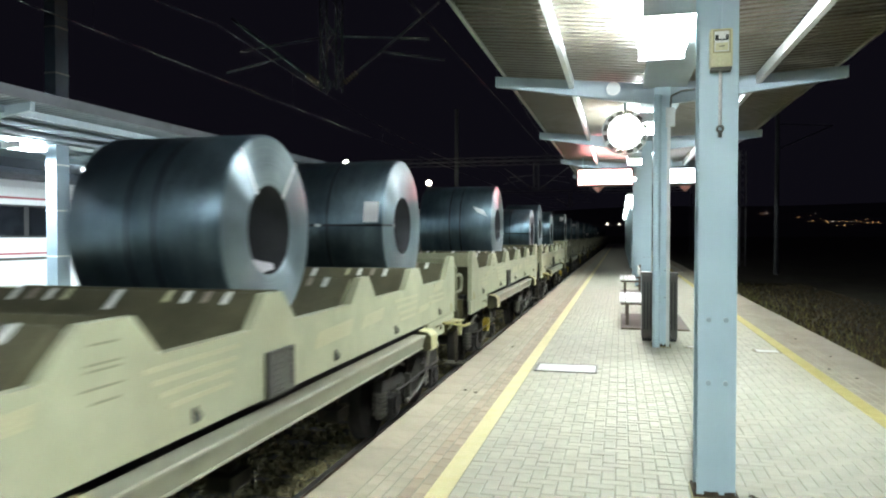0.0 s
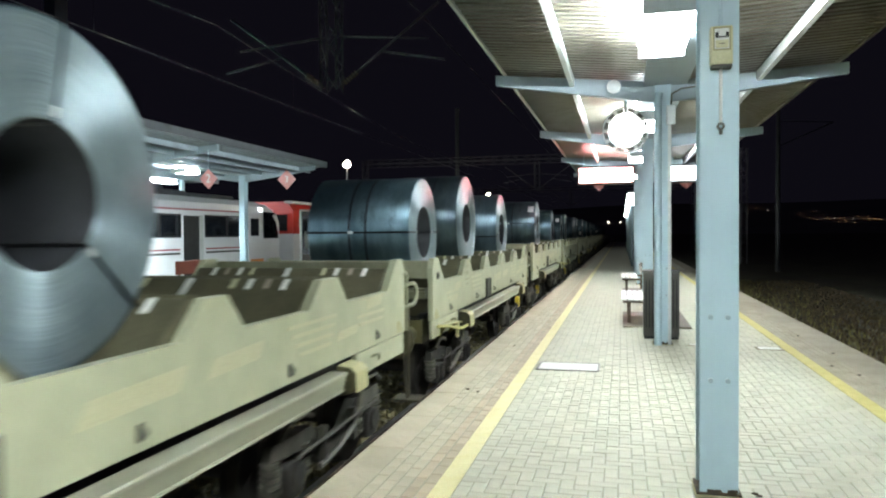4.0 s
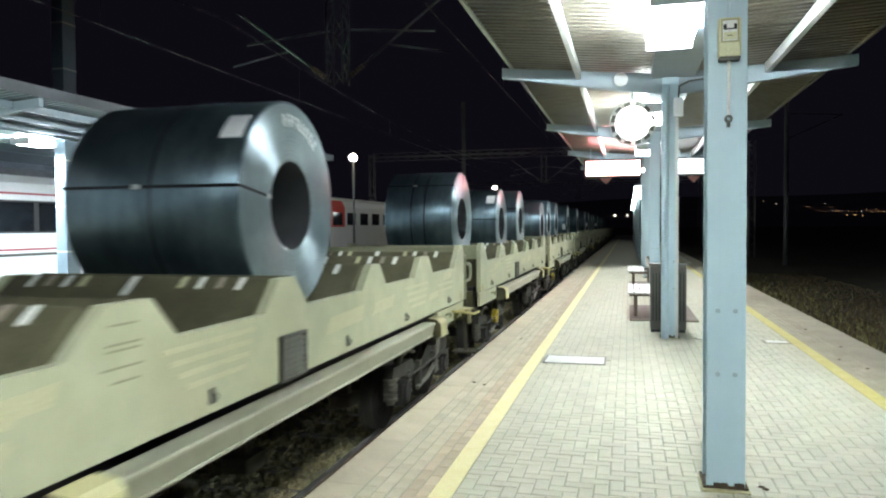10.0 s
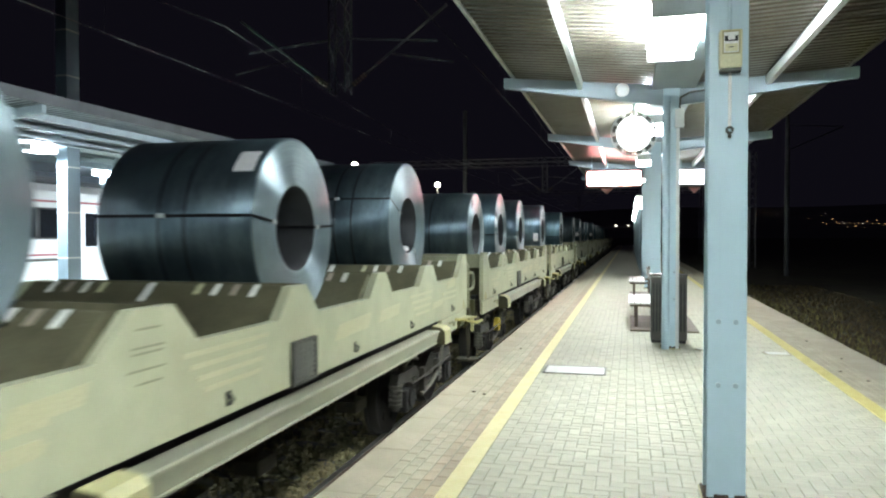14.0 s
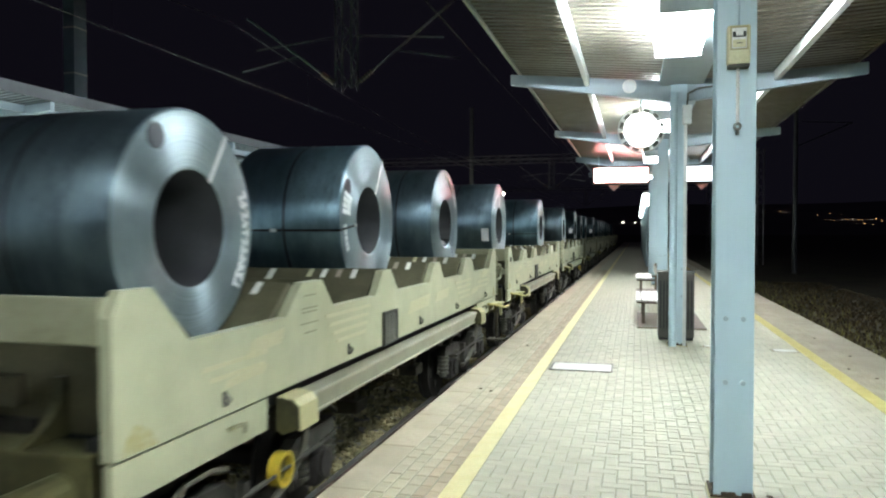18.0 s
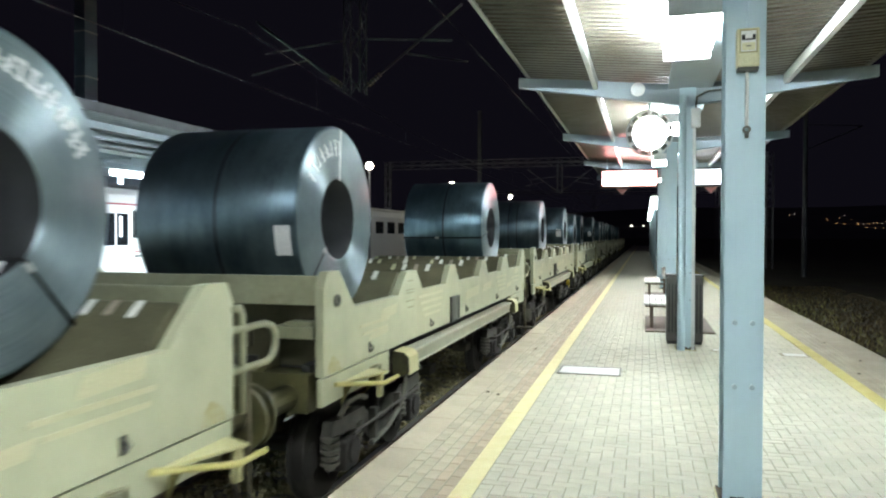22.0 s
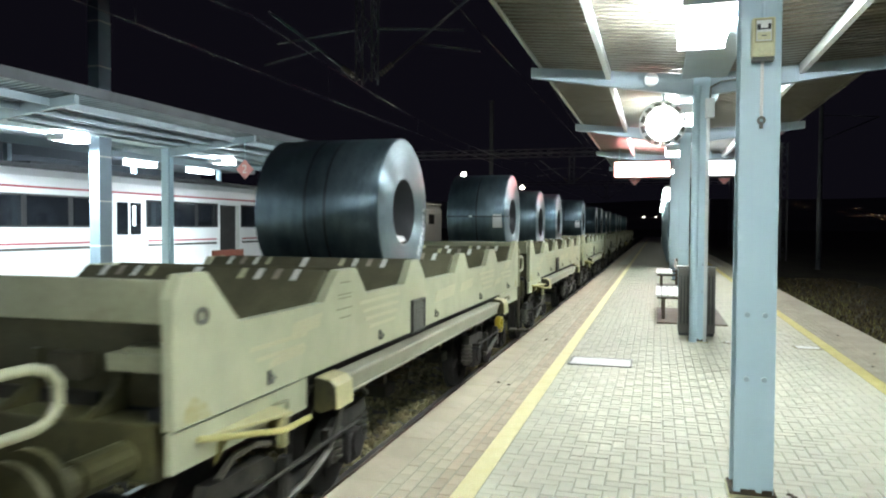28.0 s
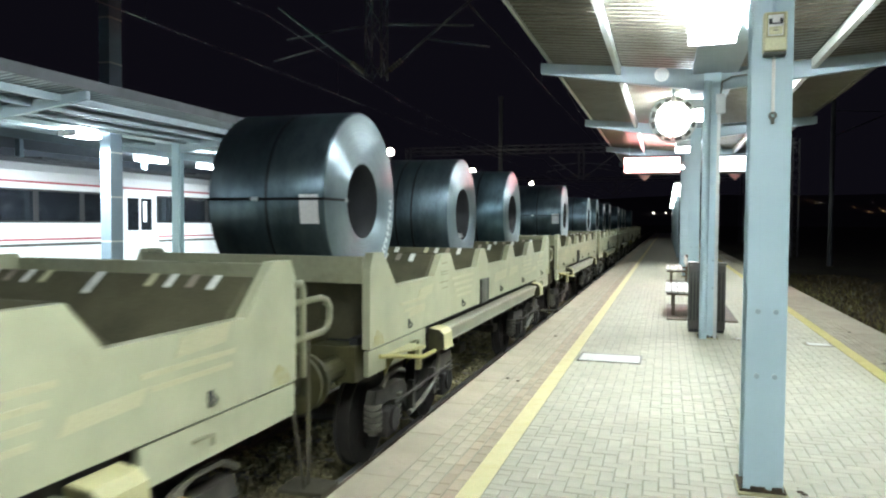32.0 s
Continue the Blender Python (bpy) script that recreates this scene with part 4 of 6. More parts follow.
def coil(R, wd, tone, straps, tag, sheet_in, chalk):
    t = thing("steel_coil", Matrix.Identity(4), "rolled coil of dark blue-grey sheet steel on a wagon saddle", "steel coil", "steel coils on the train")
    n = 72
    bm = B()
    h2 = wd / 2
    rows = []
    for k in range(n):
        a = 2 * math.pi * k / n
        c, s = math.cos(a), math.sin(a)
        rows.append([bm.verts.new((x, r * c, r * s)) for x, r in ((h2, HOLE), (h2 + 0.004, HOLE + 0.02), (h2 + 0.006, R * 0.7), (h2, R - 0.02), (h2 - 0.012, R), (-h2 + 0.012, R), (-h2, R - 0.02), (-h2, HOLE))])
    for k in range(n):
        p, q = rows[k], rows[(k + 1) % n]
        for i in range(8):
            f = bm.faces.new((p[i], p[(i + 1) % 8], q[(i + 1) % 8], q[i]))
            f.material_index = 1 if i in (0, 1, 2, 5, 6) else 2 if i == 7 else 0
            f.smooth = True
    bmesh.ops.recalc_face_normals(bm, faces=bm.faces[:])
    body = part("winding", bm, M_COILS[tone], t)
    body.data.materials.append(M_COILFACE)
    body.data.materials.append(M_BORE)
    # straps round the girth
    for x in ((-0.12, 0.12) if len(straps) != 1 else (0.02,)):
        bm = disc_ring(B(), R - 0.002, R + 0.003, x - 0.014, x + 0.014, 60)
        part("girth_strap", bm, M_BAND, t, "dark steel band")
    # straps through the eye
    for a in straps:
        bm = B()
        hw = 0.012
        c, s = math.cos(a), math.sin(a)

        def P(x, r, o):
            return bm.verts.new((x, -r * c - o * s, r * s - o * c))
        e = 0.012
        loop = [(h2 + e, HOLE - 0.01), (h2 + e, R + 0.008), (-h2 - e, R + 0.008), (-h2 - e, HOLE - 0.01)]
        lo = [P(x, r, -hw) for x, r in loop]
        hi = [P(x, r, hw) for x, r in loop]
        for i in range(4):
            bm.faces.new((lo[i], lo[(i + 1) % 4], hi[(i + 1) % 4], hi[i]))
        bmesh.ops.solidify(bm, geom=bm.faces[:], thickness=0.003)
        part("eye_strap", bm, M_STRAP, t, "black strap through the eye")
        bm = box(B(), h2 + 0.006, h2 + 0.019, -0.028, 0.028, -0.017, 0.017, 0.003)
        ob = part("strap_seal", bm, M_PURLIN, t, "bright steel strap seal")
        ob.matrix_basis = Matrix.Translation((0, -(HOLE + 0.05) * c, (HOLE + 0.05) * s)) @ Matrix.Rotation(-a, 4, "X")
        bm = box(B(), -0.13, -0.06, -R - 0.018, -R - 0.006, -0.018, 0.018, 0.003)
        ob = part("strap_seal", bm, M_PURLIN, t, "bright steel strap seal")
        ob.matrix_basis = Matrix.Rotation(-a, 4, "X")
    if tag:
        # paper label on the girth, near the platform-side face
        a0 = {1: math.radians(137), 2: math.radians(160), 3: math.radians(186), 5: math.radians(193), 4: math.radians(169)}[tag]
        bm = B()
        vs = []
        for i in range(5):
            a = a0 + (i - 2) * (0.04 if tag == 2 else 0.075)
            if tag == 2:
                # this one was stuck on askew
                vs.append([bm.verts.new((x + (i - 2) * 0.022, (R + 0.007) * math.cos(a + e), (R + 0.007) * math.sin(a + e))) for x, e in ((h2 - 0.37, -0.05), (h2 - 0.13, 0.05))])
                continue
            vs.append([bm.verts.new((x, (R + 0.007) * math.cos(a), (R + 0.007) * math.sin(a))) for x in (h2 - (0.20 if tag == 5 else 0.24), h2 - 0.05)])
        for p, q in zip(vs, vs[1:]):
            bm.faces.new((p[0], p[1], q[1], q[0]))
        bmesh.ops.recalc_face_normals(bm, faces=bm.faces[:])
        part("paper_label", bm, M_PAPER, t, "white paper label")
    if sheet_in:
        # loose white sheet lying in the bore
        bm = B()
        vs = []
        for i in range(6):
            a = math.radians(-128 + 15 * i)
            vs.append([bm.verts.new((x - 0.05 * (i % 2), r * math.cos(a), r * math.sin(a))) for x, r in ((h2 - 0.03, HOLE - 0.012), (h2 - 0.55, HOLE - 0.13))])
        for p, q in zip(vs, vs[1:]):
            bm.faces.new((p[0], p[1], q[1], q[0]))
        part("loose_sheet", bm, M_PAPER, t, "white sheet in the bore")
    if chalk == 5:
        for i, a in enumerate((158, 163, 168, 173, 186, 191, 196, 201, 206)):
            bm = box(B(), h2 + 0.003, h2 + 0.0085, R * (0.66 if i < 4 else 0.78), R * (0.90 if i < 4 else 0.87), -0.025, 0.025)
            ob = part("chalk_mark", bm, M_CHALK, t)
            ob.matrix_basis = Matrix.Rotation(math.radians(a), 4, "X")
        ob = part("oil_stain", rod(B(), (h2 + 0.003, 0, 0), (h2 + 0.0075, 0, 0), 0.10, 9), M_BAND, t, "dark oily blotch")
        ob.matrix_basis = Matrix.Translation((0, -0.74 * R, 0.40 * R))
    for a in ((57,) if chalk in (4, 5, 11) else (86,) if chalk == 10 else (50, 126) if chalk == 9 else ()):
        bm = box(B(), h2 + 0.002, h2 + 0.008, HOLE - 0.01, R - 0.01, -0.016, 0.016)
        ob = part("pale_strap", bm, M_PAPER, t, "pale strap across the end")
        ob.matrix_basis = Matrix.Rotation(math.radians(a), 4, "X")
    script = {1: (2, -44, 0.84, 9, 0.085), 2: (20, -36, 0.86, 11, 0.085), 4: (30, -36, 0.84, 10, 0.08), 7: (52, 100, 0.82, 9, 0.11), 8: (26, 88, 0.82, 11, 0.11),
              10: (148, 88, 0.77, 8, 0.15), 11: (20, -36, 0.86, 11, 0.09)}.get(chalk)
    if script:
        # a line of chalked signs along the rim, each a stem with one or two cross strokes
        a0, a1, r0, k, size = script
        rr = random.Random(int(R * 1000))
        for i in range(k):
            a = math.radians(a0 + (a1 - a0) * (i + rr.uniform(-0.12, 0.12)) / (k - 1))
            u = size * rr.uniform(0.42, 0.55)
            bm = box(B(), h2 + 0.004, h2 + 0.0085, -u, u, -0.014, 0.012)
            for v in rr.sample((-0.75, 0.0, 0.8), rr.choice((1, 2))):
                box(bm, h2 + 0.004, h2 + 0.0082, v * u - 0.011, v * u + 0.011, -0.030, 0.030)
            ob = part("chalk_mark", bm, M_CHALK, t)
            ob.matrix_basis = Matrix.Rotation(a, 4, "X") @ Matrix.Translation((0, r0 * R, 0)) @ Matrix.Rotation(rr.uniform(-0.35, 0.35), 4, "X")
    if chalk == 11:
        ob = part("oil_stain", rod(B(), (h2 + 0.003, 0, 0), (h2 + 0.0075, 0, 0), 0.085, 9), M_BAND, t, "dark oily blotch")
        ob.matrix_basis = Matrix.Translation((0, -0.46 * R, 0.72 * R))
    if chalk == 3:
        rr = random.Random(31)
        for i in range(11):
            a, r0 = math.radians(84 + rr.uniform(-2, 2)), R * (0.96 - 0.028 * i - (0.16 if i > 7 else 0))
            ob = part("ink_mark", box(B(), h2 + 0.002, h2 + 0.0075, -0.012, 0.012, -0.006, 0.006), M_BAND, t)
            ob.matrix_basis = Matrix.Translation((0, r0 * math.cos(a), r0 * math.sin(a))) @ Matrix.Rotation(rr.uniform(-0.6, 0.6), 4, "X")
    return t


COIL_OBS = []
for k, slot, R, wd, tone, straps, tag, sheet_in, chalk in COILS:
    c = coil(R, wd, tone, straps, tag, sheet_in, chalk)
    off = Vector((0, SLOT[slot], VALLEY + R / math.cos(SLOPE) + 0.004))
    COIL_OBS.append((c, WAGONS[k - 1], off))
    c.location = WAGONS[k - 1].location + off
# ---- far side: second platform's things, standing trains, yard ----


def diamond_sign(x, y, z, digit, top, d=0.30):
    t = thing("platform_sign", Matrix.Translation((x, y, z)), "red diamond platform number sign hung under the canopy", "sign", "platform number signs")
    bm = prism(B(), [(-d, 0), (0, -d), (d, 0), (0, d)], "y", -0.02, 0.02)
    part("panel", bm, M_SIGN, t)
    bm = B()
    rod(bm, (0, 0, d - 0.02), (0, 0, top - z), 0.012, 6)
    part("hanger", bm, M_STEEL, t)
    cu = bpy.data.curves.new("digit", "FONT")
    cu.body, cu.size, cu.extrude, cu.align_x, cu.align_y = digit, 0.36, 0.003, "CENTER", "CENTER"
    tmp = bpy.data.objects.new("digit", cu)
    me = bpy.data.meshes.new_from_object(tmp)
    bpy.data.objects.remove(tmp)
    me.materials.clear()
    me.materials.append(M_WHITE)
    ob = new("digit", me)
    ob.parent = t
    ob.matrix_basis = pose(0, -0.024, 0, 90, 0, 0)
    return t


diamond_sign(-11.75, FAR_POSTS[-2] - 0.06, 3.45, "2", Z_TIP_FAR[1] - 0.16, 0.29)
diamond_sign(-12.6, FAR_POSTS[-1] - 0.06, 3.94, "3", Z_TIP_FAR[1] - 0.10, 0.38)
diamond_sign(-0.75, 25.5, 3.52, "1", roof_z(-1, 0.51) + 0.03)
diamond_sign(2.1, 25.5, 3.52, "1", roof_z(1, 0.54) + 0.03)

# column that rises through the far canopy
c = thing("portal_column", Matrix.Translation((FAR_MID + 0.02, 16.2, 0)), "tall blue-grey portal column through the far canopy", "column")
bm = B()
box(bm, -0.17, 0.17, -0.23, 0.23, 0.0, 10.5, 0.012)
part("shaft", bm, M_COLUMN, c)
bm = B()
for z in (1.2, 2.4, 3.6, 4.8, 6.0, 7.2):
    box(bm, -0.175, 0.175, -0.236, -0.2315, z, z + 0.04)
    box(bm, 0.1715, 0.176, -0.231, 0.235, z, z + 0.04)
part("straps", bm, M_PURLIN, c)
bm = B()
box(bm, -0.32, 0.32, -0.32, 0.32, 0, 0.05)
part("foot_plate", bm, M_RUST, c)

# bench and cabinet on the far platform
t = thing("far_bench", Matrix.Translation((-13.4, 21.0, 0)), "red-brown bench on the second platform", "bench")
bm = box(B(), -0.25, 0.25, -0.9, 0.9, 0.40, 0.46, 0.015)
part("seat", bm, M_REDBENCH, t)
bm = box(B(), -0.28, -0.23, -0.9, 0.9, 0.55, 0.98, 0.015)
part("backrest", bm, M_REDBENCH, t)
for y in (-0.7, 0.7):
    bm = box(B(), -0.27, 0.2, y - 0.03, y + 0.03, 0.0, 0.42)
    box(bm, -0.29, -0.25, y - 0.03, y + 0.03, 0.4, 0.9)
    part("leg", bm, M_BENCHLEG, t)
t = thing("notice_cabinet", Matrix.Translation((-13.72, 30.5, 0)), "tall grey glazed notice cabinet on the far platform", "notice board")
for x in (-0.50, 0.44):
    part("post", box(B(), x - 0.045, x + 0.045, -0.05, 0.05, 0, 2.95, 0.008), M_PURLIN, t)
part("panel", box(B(), -0.45, 0.39, -0.035, 0.035, 0.25, 2.85, 0.01), M_BIN, t)
part("glass", box(B(), -0.40, 0.34, -0.045, -0.037, 0.9, 2.7), M_GLASS, t)
part("notice", box(B(), -0.30, 0.22, -0.052, -0.047, 1.2, 1.95), M_GRILLE, t)
part("lamp_strip", box(B(), -0.40, 0.34, -0.12, -0.04, 2.86, 2.94, 0.01), M_SEAT, t)


def passenger_train():
    X0, X1, Y0, Y1 = -20.25, -17.42, -42.0, 35.65
    t = thing("passenger_train", Matrix.Translation((X1, 0, RAIL)), "white commuter train with red stripes standing lit at the far platform", "train")
    W = X1 - X0
    b = -RAIL
    bm = B()
    prof = [(0.0, 0.05 + b), (0.0, 2.9 + b), (-0.10, 3.2 + b), (-0.45, 3.45 + b), (-W + 0.45, 3.45 + b), (-W + 0.1, 3.2 + b), (-W, 2.9 + b), (-W, 0.05 + b)]
    prism(bm, prof, "y", Y0, 31.6)
    part("body", bm, M_TRAINW, t)
    # rounded cab
    bm = B()
    rings = []
    for y, k, top in ((31.6, 1.0, 0.0), (33.0, 0.985, 0.02), (34.2, 0.94, 0.14), (35.0, 0.85, 0.40), (35.5, 0.72, 0.75), (35.65, 0.60, 1.05)):
        rings.append([bm.verts.new((-W / 2 + (x + W / 2) * k, y, z - top * max(0.0, (z - 1.6 - b) / 1.9))) for x, z in prof])
    for p, q in zip(rings, rings[1:]):
        for i in range(len(p)):
            bm.faces.new((p[i], p[(i + 1) % len(p)], q[(i + 1) % len(p)], q[i]))
    bm.faces.new(rings[-1])
    bmesh.ops.recalc_face_normals(bm, faces=bm.faces[:])
    cab = part("cab", bm, M_TRAINW, t, "white rounded driving cab with orange trim")
    part("cab_skirt", box(B(), -0.25, 0.01, 31.7, 33.0, 0.1 + b, 0.62 + b, 0.02), M_ORANGE, cab, "orange corner panel")
    part("cab_window", box(B(), -0.06, 0.012, 31.75, 32.55, 1.75 + b, 2.6 + b, 0.02), M_GLASS, cab)
    # dark windscreen wrapped round the nose, standing a little proud of it
    bm = B()
    cols = []
    for y, off in ((33.0, 0.0), (33.6, 0.03), (34.2, 0.07), (34.7, 0.14), (35.05, 0.23), (35.35, 0.37)):
        cols.append([bm.verts.new((0.018 - off - lean * max(0.0, y - 33.8), y, z + b)) for z, lean in ((1.62, 0.0), (2.15, 0.02), (2.65, 0.06), (2.95, 0.12))])
    for p, q in zip(cols, cols[1:]):
        for k in range(3):
            bm.faces.new((p[k], p[k + 1], q[k + 1], q[k]))
    bmesh.ops.solidify(bm, geom=bm.faces[:], thickness=0.03)
    bmesh.ops.recalc_face_normals(bm, faces=bm.faces[:])
    part("windscreen", bm, M_GLASS, cab, "dark glossy wraparound windscreen")
    part("head_lamp", box(B(), -0.12, 0.02, 32.70, 32.86, 3.0 + b, 3.12 + b, 0.02), G_CABGLOW, cab, "small glowing box on the cab")
    bm = box(B(), -W + 0.5, -0.5, Y0, 31.0, 3.45 + b, 3.62 + b, 0.05)
    for y in (2.0, 9.0, 17.5, 25.0):
        box(bm, -W + 0.8, -0.8, y, y + 2.6, 3.55 + b, 3.72 + b, 0.05)
    part("roof_equipment", bm, M_FASCIA, t, "dark roof equipment")
    y = Y0 + 0.5
    doors = (-35.0, -28.0, -21.0, -14.0, -7.0, -0.2, 6.4, 13.2, 20.1, 26.2)
    for d in doors:
        op = d == 26.2
        # The open doorway is a flat black panel painted as the dark inside.
        dr = part("door", box(B(), -0.03, 0.006, d, d + 1.4, 0.06 + b, 2.62 + b), M_BLACK if op else M_TRAINW, t, "open dark doorway" if op else "white door")
        if not op:
            for e, mm in ((0.10, M_GLASS), (0.76, M_GLASS)):
                part("door_window", box(B(), 0.006, 0.012, d + e, d + e + 0.54, 1.45 + b, 2.55 + b), mm, dr, "dark door window")
            part("lit_slot", box(B(), 0.012, 0.016, d + 0.86, d + 1.02, 1.75 + b, 2.45 + b), G_CABIN, dr, "lit slot of the door window")
        else:
            part("door_leaf", box(B(), 0.006, 0.04, d + 1.12, d + 1.4, 0.06 + b, 2.6 + b, 0.01), M_PURLIN, dr)
    edges = [Y0 + 0.4] + [v for d in doors for v in (d - 0.15, d + 1.55)] + [31.4]
    for a, e in zip(edges[0::2], edges[1::2]):
        n = max(1, round((e - a) / 1.7))
        st = (e - a) / n
        part("window_band", box(B(), -0.02, 0.004, a, e, 1.70 + b, 2.68 + b), M_BLACK, t, "black window band")
        for i in range(n):
            part("window", box(B(), 0.004, 0.010, a + i * st + 0.1, a + (i + 1) * st - 0.1, 1.76 + b, 2.62 + b), M_GLASS, t)
        for z, hh, mm in ((1.19, 0.06, M_STRIPE), (1.02, 0.085, M_RIM)):
            part("stripe", box(B(), -0.01, 0.003, a + 0.1, e - 0.1, z + b, z + hh + b), mm, t)
    part("stripe", box(B(), -0.01, 0.004, Y0, 31.5, 2.85 + b, 2.91 + b), M_STRIPE, t)
    bm = box(B(), -W + 0.2, -0.12, Y0, 31.6, 0.25, 0.06 + b)
    part("underframe", bm, M_DARK, t)
    for y in (-2, 0.4, 12, 14.4, 16.5, 18.9, 28.5, 30.9):
        bm = B()
        for x in (-0.65, -W + 0.65):
            rod(bm, (x - 0.06, y, 0.43), (x + 0.06, y, 0.43), 0.43, 24)
        rod(bm, (-0.65, y, 0.43), (-W + 0.65, y, 0.43), 0.08, 8)
        part("wheelset", bm, M_DARK, t)


passenger_train()


def red_train():
    t = thing("red_train", Matrix.Translation((-17.42, 36.4, RAIL)), "red and white railcar standing behind the commuter train", "train")
    b = -RAIL
    W = 2.85
    part("lower_body", prism(B(), [(0, 0.1 + b), (0, 1.85 + b), (-W, 1.85 + b), (-W, 0.1 + b)], "y", 0.0, 22), M_TRAINW, t, "white lower body")
    part("upper_body", prism(B(), [(0.0, 1.85 + b), (0.0, 3.1 + b), (-0.2, 3.45 + b), (-0.5, 3.6 + b), (-W + 0.5, 3.6 + b), (-W + 0.2, 3.45 + b), (-W, 3.1 + b), (-W, 1.85 + b)], "y", 0.0, 6.5), M_TRAINR, t, "bright red upper body of the cab end")
    part("saloon", prism(B(), [(0.0, 1.85 + b), (0.0, 3.1 + b), (-0.2, 3.45 + b), (-0.5, 3.6 + b), (-W + 0.5, 3.6 + b), (-W + 0.2, 3.45 + b), (-W, 3.1 + b), (-W, 1.85 + b)], "y", 6.5, 22), M_TRAINW, t, "white upper body with a window row")
    part("roof_edge", box(B(), -0.55, -0.05, 0.0, 22, 3.5 + b, 3.64 + b, 0.03), M_SEAT, t, "pale roof edge")
    part("front_window", box(B(), -W + 0.35, -0.35, -0.02, 0.02, 2.0 + b, 2.9 + b, 0.01), M_GLASS, t)
    part("door", box(B(), -0.02, 0.006, 3.0, 4.1, 0.1 + b, 2.7 + b), M_BLACK, t)
    for y in (1.2, 4.6, 6.9, 9.2, 11.5, 13.8, 16.1, 18.4):
        part("window", box(B(), -0.02, 0.006, y, y + 1.5 if y > 2 else y + 1.3, 1.95 + b, 2.75 + b), M_GLASS, t)
    part("underframe", box(B(), -W + 0.2, -0.12, 0.0, 22, 0.2, 0.1 + b), M_DARK, t)
    for y in (2, 4.4, 17, 19.4):
        bm = B()
        for x in (-0.65, -W + 0.65):
            rod(bm, (x - 0.06, y, 0.43), (x + 0.06, y, 0.43), 0.43, 20)
        part("wheelset", bm, M_DARK, t)


red_train()

# canopy of the station building beyond the trains
t = thing("station_awning", Matrix.Translation((-25, 0, 0)), "grey awning of the station building beyond the trains", "awning")
part("roof", box(B(), -2.2, 2.0, 4, 38, 4.9, 5.05, 0.02), M_ROOF_FAR, t)
part("fascia", box(B(), 2.0, 2.12, 4, 38, 4.80, 5.12), M_STEEL, t, "pale blue fascia")
for y in (8, 15, 22, 29, 36):
    part("post", box(B(), 0.9, 1.1, y - 0.1, y + 0.1, GROUND, 4.9), M_STEEL, t)
for y in (28.5, 33.1):
    l = thing("awning_lamp", Matrix.Translation((-23.2, y, 4.45)), "glowing white tube lamp under the awning", "lamp", "awning lamps")
    part("housing", box(B(), -0.2, 0.2, -1.0, 1.0, 0.30, 0.45, 0.02), M_PURLIN, l)
    part("diffuser", box(B(), -0.18, 0.18, -0.95, 0.95, 0.08, 0.30, 0.04), G_TUBE, l, "glowing tubes")
bm = B()
box(bm, -40, -28, 2, 40, GROUND, 7.5)
b_ = solid("station_building", bm, M_BUILDING, "dark station building beyond the tracks", "building")
for y in range(5, 38, 4):
    part("window", box(B(), -28, -27.97, y, y + 1.6, 1.0, 2.6), M_GLASS, b_)
part("roof", box(B(), -40.3, -27.7, 1.7, 40.3, 7.5, 7.75), M_BUILDING, b_)

# lamp posts in the yard
for y, z in ((37.0, 5.55), (54.6, 5.75), (80.0, 6.1)):
    t = thing("yard_lamp", Matrix.Translation((FAR_MID, y, 0)), "tall lamp post with a warm white globe", "street lamp", "yard lamp posts")
    bm = B()
    rod(bm, (0, 0, 0), (0, 0, z - 0.15), 0.07, 10, 0.045)
    part("pole", bm, M_MAST, t)
    bm = B()
    rod(bm, (0, 0, z - 0.2), (0, 0, z - 0.12), 0.13, 12)
    part("collar", bm, M_MAST, t)
    bm = B()
    bmesh.ops.create_uvsphere(bm, u_segments=16, v_segments=10, radius=0.2, matrix=Matrix.Translation((0, 0, z + 0.05)))
    part("globe", bm, G_YARD, t, "glowing globe", True)

# ---- overhead line ----


def lattice(bm, a, b, w, n, r=0.022):
    """A square lattice mast from a to b with n bays."""
    a, b = Vector(a), Vector(b)
    d = (b - a).normalized()
    u = d.orthogonal().normalized() if abs(d.z) < 0.9 else Vector((1, 0, 0))
    v = d.cross(u)
    cs = [(u * i + v * j) * (w / 2) for i, j in ((-1, -1), (1, -1), (1, 1), (-1, 1))]
    for c in cs:
        rod(bm, a + c, b + c, r, 5)
    for k in range(n):
        p, q = a + (b - a) * (k / n), a + (b - a) * ((k + 1) / n)
        for i in range(4):
            j = (i + 1) % 4
            e = (p + cs[i], q + cs[j]) if k % 2 else (p + cs[j], q + cs[i])
            rod(bm, *e, r * 0.6, 4)
    return bm


